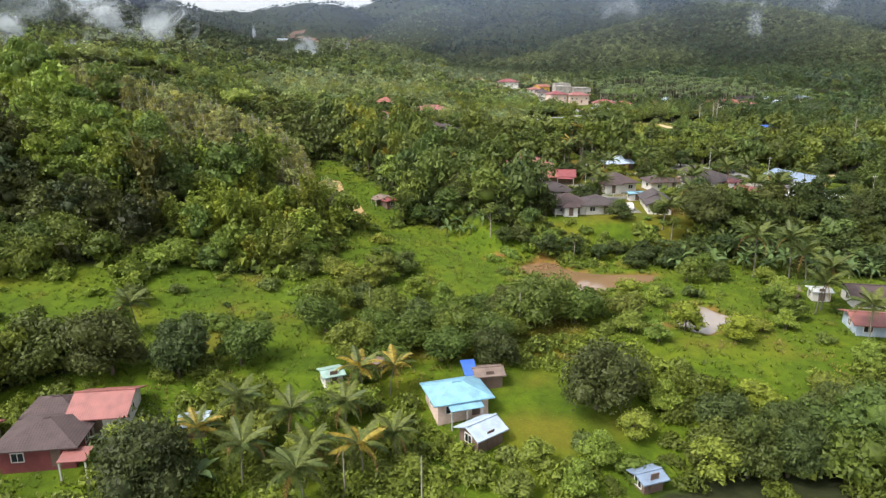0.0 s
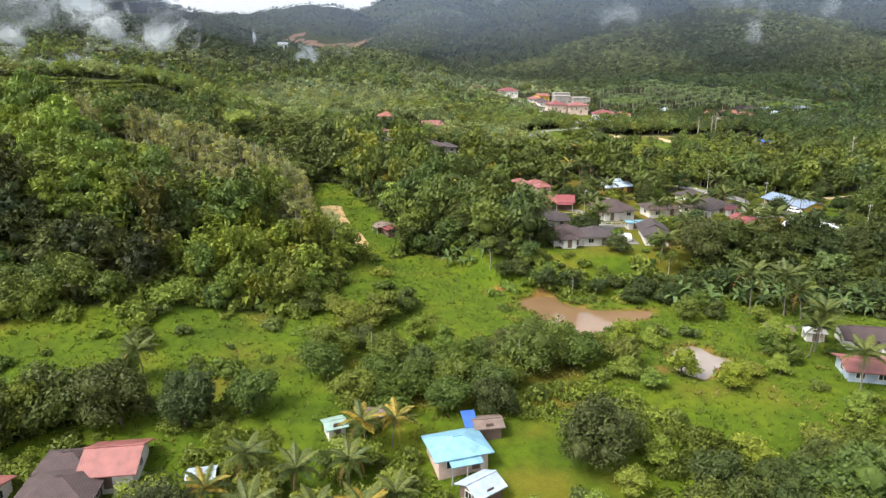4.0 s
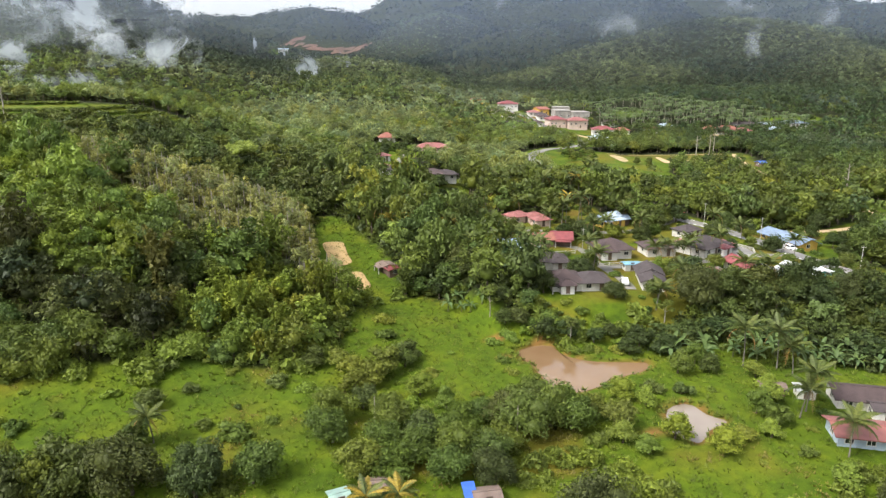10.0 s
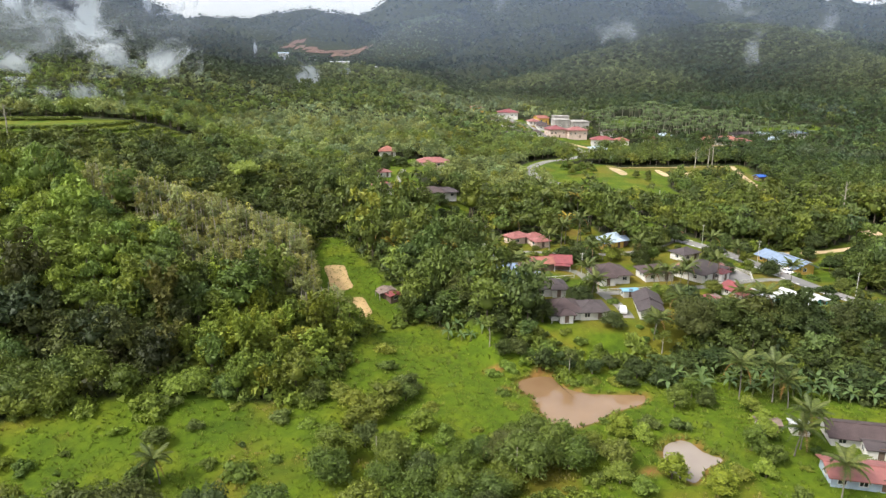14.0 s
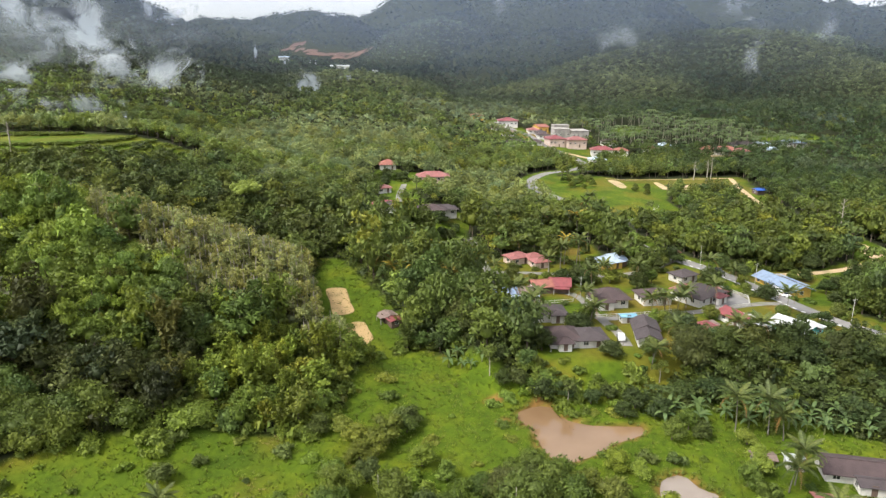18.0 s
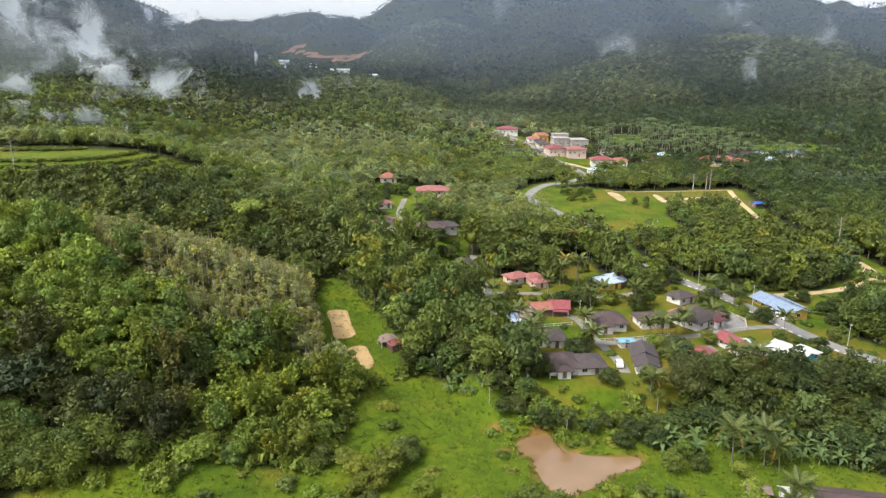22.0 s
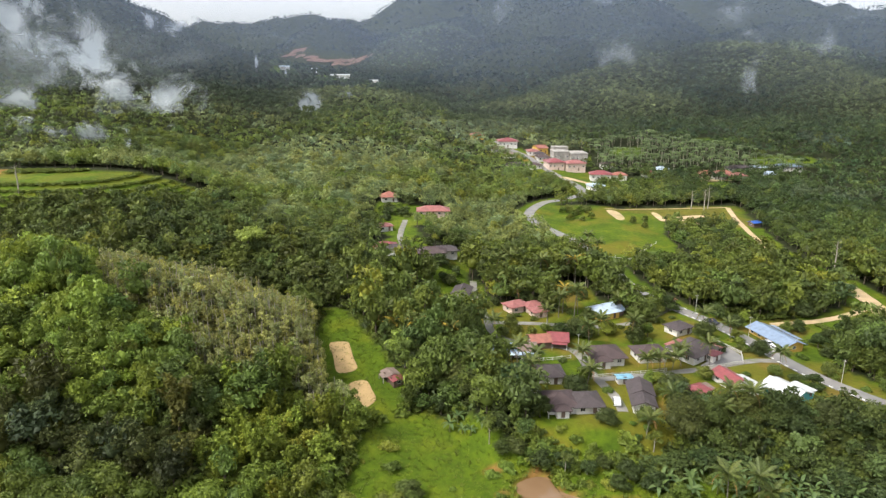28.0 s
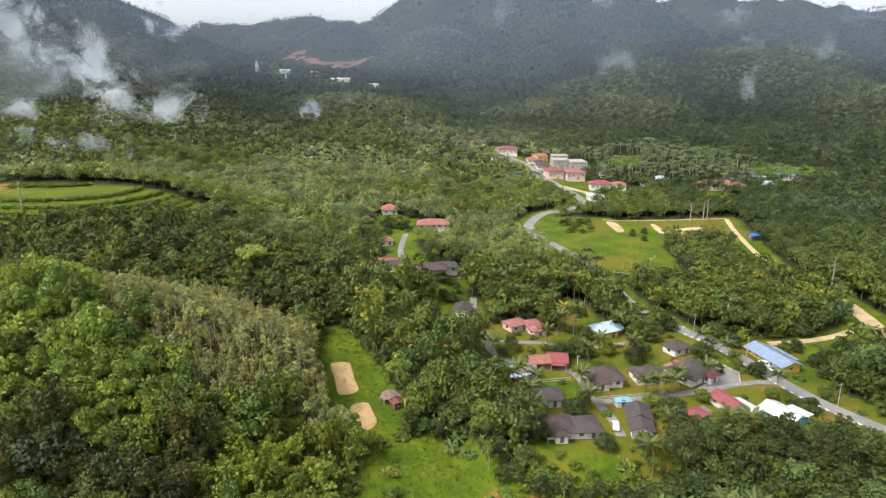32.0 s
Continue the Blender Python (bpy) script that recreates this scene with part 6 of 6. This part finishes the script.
def car(x, y, turn, paint, label):
    root = new("car")
    root.location = (x, y, ground_z(x, y) + 0.16)
    root.rotation_euler = (0, 0, radians(turn))
    prof = [(-2.1, 0.35), (2.1, 0.35), (2.12, 0.75), (1.2, 0.92), (0.55, 1.42), (-1.1, 1.45), (-1.9, 0.98), (-2.15, 0.9)]
    bm = bmesh.new()
    a = [bm.verts.new((px, -0.82 + 0.1 * (pz > 1.2), pz)) for px, pz in prof]
    b = [bm.verts.new((px, 0.82 - 0.1 * (pz > 1.2), pz)) for px, pz in prof]
    bm.faces.new(a)
    bm.faces.new(b[::-1])
    for i in range(len(prof)):
        j = (i + 1) % len(prof)
        bm.faces.new((a[j], a[i], b[i], b[j]))
    part("body", bm, paint, root)
    for y_ in (-0.8, 0.8):
        g = bmesh.new()
        box(g, -1.3, 0.65, y_ - 0.012, y_ + 0.012, 0.95, 1.34)
        part("side_window", g, GLASS, root)
        for x_ in (-1.3, 1.35):
            v, f = rings([(0, 0, -0.1), (0, 0, 0.1)], [0.32, 0.32], 12)
            cap = [(np.array([[0, 0, -0.1], [0, 0, 0.1]]), None)]
            n = len(v)
            v = np.concatenate([v, cap[0][0]])
            f = np.concatenate([f, [(n, (k + 1) % 12, k) for k in range(12)], [(n + 1, 12 + k, 12 + (k + 1) % 12) for k in range(12)]])
            w = link_mesh("wheel", v, f, [RUBBER], root)
            w.location, w.rotation_euler = (x_, y_, 0.32), (math.pi / 2, 0, 0)
    g = bmesh.new()
    bar(g, (0.62, 0, 1.37), (1.14, 0, 0.97), 1.3, 0.03)
    part("windscreen", g, GLASS, root)
    return tagged(root, label, "car")


car(97.8, 184.5, -72, CAR_WHITE, "white car parked outside the shop")
car(98.6, 180.5, -74, CAR_WHITE, "white van-like car by the shop front")
car(77, 176, 30, CAR_DARK, "dark car in the paved yard")
car(42.5, 147, 80, CAR_WHITE, "white car beside the lane")
car(10.5, 219, 80, CAR_WHITE, "white car under the trees")
car(63.5, 214, 20, CAR_WHITE, "white car half hidden by trees")
car(87, 199.5, -63, CAR_DARK, "dark car on the main road")

# plank bridge beside the dirt track
bridge = new("footbridge")
bridge.location = (160, 251.5, ground_z(160, 251.5) + 0.5)
bridge.rotation_euler = (0, 0, radians(35))
for i in range(14):
    bm = bmesh.new()
    box(bm, -4.2 + 0.6 * i, -3.66 + 0.6 * i, -1.0, 1.0, 0.0, 0.1)
    part("plank", bm, WOOD_WALL, bridge)
for y_ in (-0.9, 0.9):
    bm = bmesh.new()
    bar(bm, (-4.3, y_, -0.1), (4.3, y_, -0.1), 0.2, 0.2)
    bar(bm, (-4.3, y_, 0.9), (4.3, y_, 0.9), 0.08, 0.1)
    for x_ in (-4.2, -1.4, 1.4, 4.2):
        box(bm, x_ - 0.06, x_ + 0.06, y_ - 0.06, y_ + 0.06, -1.2, 0.9)
    part("railing", bm, WOOD_WALL, bridge)
tagged(bridge, "weathered plank footbridge beside the track", "bridge")

# raw red slopes of a distant hill cutting
for x, y, w, d in ((-448, 1984, 22, 7), (-424, 2000, 26, 8), (-412, 1974, 15, 6), (-380, 1964, 22, 7), (-362, 1949, 29, 8), (-316, 1946, 26, 8), (-298, 1922, 22, 7), (-280, 1940, 31, 10), (-254, 1918, 26, 8), (-234, 1932, 20, 8), (-210, 1912, 15, 7), (-364, 1760, 20, 7)):
    patch("bare_slope", [(x - w, y - d * rng.uniform(0.2, 1.2)), (x - w * 0.4, y - d), (x + w * 0.2, y - d * rng.uniform(0.2, 1.2)), (x + w * 0.7, y - d), (x + w, y + d * 0.6), (x + w * 0.3, y + d * rng.uniform(0.4, 1.5)), (x - w * 0.5, y + d)], RED_EARTH, "raw red earth of a distant cutting", 3.0)
house(-303, 1300, 20, [(0, 0, 18, 10, 7, 1.5, R_PALE, WHITE_WALL, False, 0.8)], "pale-roofed shed far up the valley", name="warehouse")
house(-128, 1250, -10, [(0, 0, 15, 9, 6, 1.5, R_WHITE, WHITE_WALL, False, 0.8)], "white shed far up the valley", name="warehouse")

# shrubs and garden trees between the houses
placed = 0
for k in range(1500):
    x, y = rng.uniform(-40, 130), rng.uniform(128, 380)
    p, q = np.array([x]), np.array([y])
    village = inside(VILLAGE, p, q)[0]
    if not (village or inside(HAMLET, p, q)[0]) or placed > 150:
        continue
    if min(math.hypot(x - a, y - b) for a, b in HOUSES) < 8.5 or min(far_from(ln, p, q)[0] for ln in LANES + [MAIN_LINE, BRANCH, TRACK]) < 4.0:
        continue
    ahead = min([b - y for a, b in HOUSES if abs(x - a) < 6 and b > y] + [99])
    kind = ("bush", "bright_bush", "bush", "broad", "dark", "dark")[int(rng.integers(6 if ahead > 13 else 3))]
    plant(kind, x, y, rng.uniform(0.7, 1.3) if "bush" in kind else rng.uniform(0.45, 0.75), rng.uniform(0.8, 1.1))
    placed += 1


# ---- mist hanging on the hills after rain, and sheets imitating distance haze ----
def mist_material(name, density, size, contrast, colour=(0.8, 0.9, 1.0)):
    """Thin cloud: white droplets, thickest in the middle of its sheet, torn by the wind. Haze sheets share it."""
    m, n, l, b = material(name)
    n.remove(b)
    at = n.new("ShaderNodeAttribute")
    at.attribute_name = "thick"
    ns = grain(n, l, 1.0 / size, 8)
    ns.inputs["Roughness"].default_value = 0.62
    ns.inputs["Distortion"].default_value = 0.6
    body = n.new("ShaderNodeMath")
    body.operation = "MULTIPLY_ADD"
    l.new(ns.outputs[0], body.inputs[0])
    body.inputs[1].default_value = contrast
    body.inputs[2].default_value = -0.5 * contrast - 0.3 * min(1.0, contrast)
    mu = n.new("ShaderNodeMath")
    mu.operation = "MULTIPLY_ADD"
    mu.use_clamp = True
    l.new(at.outputs["Fac"], mu.inputs[0])
    mu.inputs[1].default_value = 1.0 + 0.3 * min(1.0, contrast)
    l.new(body.outputs[0], mu.inputs[2])
    mv = n.new("ShaderNodeMath")
    mv.operation = "MULTIPLY"
    mv.inputs[1].default_value = density
    l.new(mu.outputs[0], mv.inputs[0])
    d, t, tr = n.new("ShaderNodeBsdfDiffuse"), n.new("ShaderNodeBsdfTranslucent"), n.new("ShaderNodeBsdfTransparent")
    d.inputs[0].default_value = t.inputs[0].default_value = (*colour, 1)
    a, c = n.new("ShaderNodeMixShader"), n.new("ShaderNodeMixShader")
    a.inputs[0].default_value = 0.5
    l.new(d.outputs[0], a.inputs[1])
    l.new(t.outputs[0], a.inputs[2])
    l.new(mv.outputs[0], c.inputs[0])
    l.new(tr.outputs[0], c.inputs[1])
    l.new(a.outputs[0], c.inputs[2])
    l.new(c.outputs[0], n["Material Output"].inputs[0])
    return m


WISP = mist_material("mist_wisp", 0.58, 24.0, 5.4, (0.7, 0.76, 0.82))
SHRED = mist_material("mist_shred", 0.3, 20.0, 5.0, (0.7, 0.76, 0.82))
# blue cast of distance haze is put into this colour
HAZE_SHEET = mist_material("haze_sheet", 0.046, 900.0, 0.0, (0.54, 0.68, 1.0))


BANK = mist_material("mist_bank", 0.2, 60.0, 1.6)


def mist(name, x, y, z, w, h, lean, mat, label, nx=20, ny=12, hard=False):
    """A drifting sheet of mist with soft rims; lean: how far its top drifts sideways; hard: flat upright haze sheet."""
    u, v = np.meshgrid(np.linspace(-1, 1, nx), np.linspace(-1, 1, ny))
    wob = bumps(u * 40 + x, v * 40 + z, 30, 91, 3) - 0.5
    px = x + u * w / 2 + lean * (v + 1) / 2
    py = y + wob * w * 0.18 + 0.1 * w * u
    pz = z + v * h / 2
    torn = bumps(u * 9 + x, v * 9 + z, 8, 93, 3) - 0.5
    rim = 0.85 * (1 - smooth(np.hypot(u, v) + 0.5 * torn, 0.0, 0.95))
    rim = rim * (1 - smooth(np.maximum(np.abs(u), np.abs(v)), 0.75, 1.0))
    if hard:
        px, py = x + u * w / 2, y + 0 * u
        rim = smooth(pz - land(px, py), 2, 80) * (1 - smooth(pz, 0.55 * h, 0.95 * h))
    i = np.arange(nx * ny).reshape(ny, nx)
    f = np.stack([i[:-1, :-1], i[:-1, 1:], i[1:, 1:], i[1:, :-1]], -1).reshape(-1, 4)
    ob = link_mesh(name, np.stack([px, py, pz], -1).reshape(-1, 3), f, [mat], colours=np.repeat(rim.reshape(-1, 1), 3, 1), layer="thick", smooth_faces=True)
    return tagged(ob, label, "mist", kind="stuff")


# wisps: where they hang, width, height, lean
for x, y, z, w, h, lean in (
    (-262, 520, 99, 54, 72, -10),
    (-271, 523, 91, 86, 44, 4),
    (-307, 521, 104, 86, 26, -12),
    (-236, 481, 73, 126, 35, 12),
    (-200, 475, 67, 57, 41, 5),
    (-299, 470, 68, 50, 32, 1),
    (-213, 464, 67, 86, 21, 0),
    (-447, 1055, 158, 52, 67, 8),
    (-412, 1052, 148, 62, 31, 12),
    (-130, 631, 50, 37, 40, 4),
    (-104, 714, 53, 27, 41, 2),
    (-366, 591, 133, 105, 57, -9),
    (-329, 1192, 92, 15, 67, 2),
    (-276, 1190, 84, 13, 43, 1),
    (-240, 422, 46, 72, 23, 3),
    (-198, 609, 46, 56, 20, 0),
):
    mist("mist_wisp", x, y, z, w, h, lean, WISP, "torn white wisp of mist on the wooded slope")
for x, y, z, w, h, lean in (
    (197, 749, 102, 79, 40, -8),
    (278, 618, 79, 24, 58, 3),
    (398, 891, 127, 39, 31, 7),
    (464, 837, 120, 42, 58, 5),
    (782, 1905, 231, 170, 74, 18),
    (1415, 2426, 243, 217, 135, 59),
    (368, 1595, 238, 118, 57, 6),
    (129, 1590, 218, 56, 87, 7),
):
    mist("mist_wisp", x, y, z, w, h, lean, SHRED, "thin shred of mist drifting over the forest")
# upright see-through sheets added across the valley to imitate distance haze
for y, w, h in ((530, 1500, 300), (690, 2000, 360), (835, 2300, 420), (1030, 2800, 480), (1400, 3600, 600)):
    mist("haze_sheet", 0, y, h / 2, w, h, 0, HAZE_SHEET, "upright translucent sheet standing in for distance haze", 60, 40, True)
# broad thin bank on the west side, added for haze besides the mist
for x, y, z, w, h in ((-330, 520, 92, 380, 110),):
    mist("mist_bank", x, y, z, w, h, 0, BANK, "broad thin sheet of mist and added haze below the hills", 48, 28)
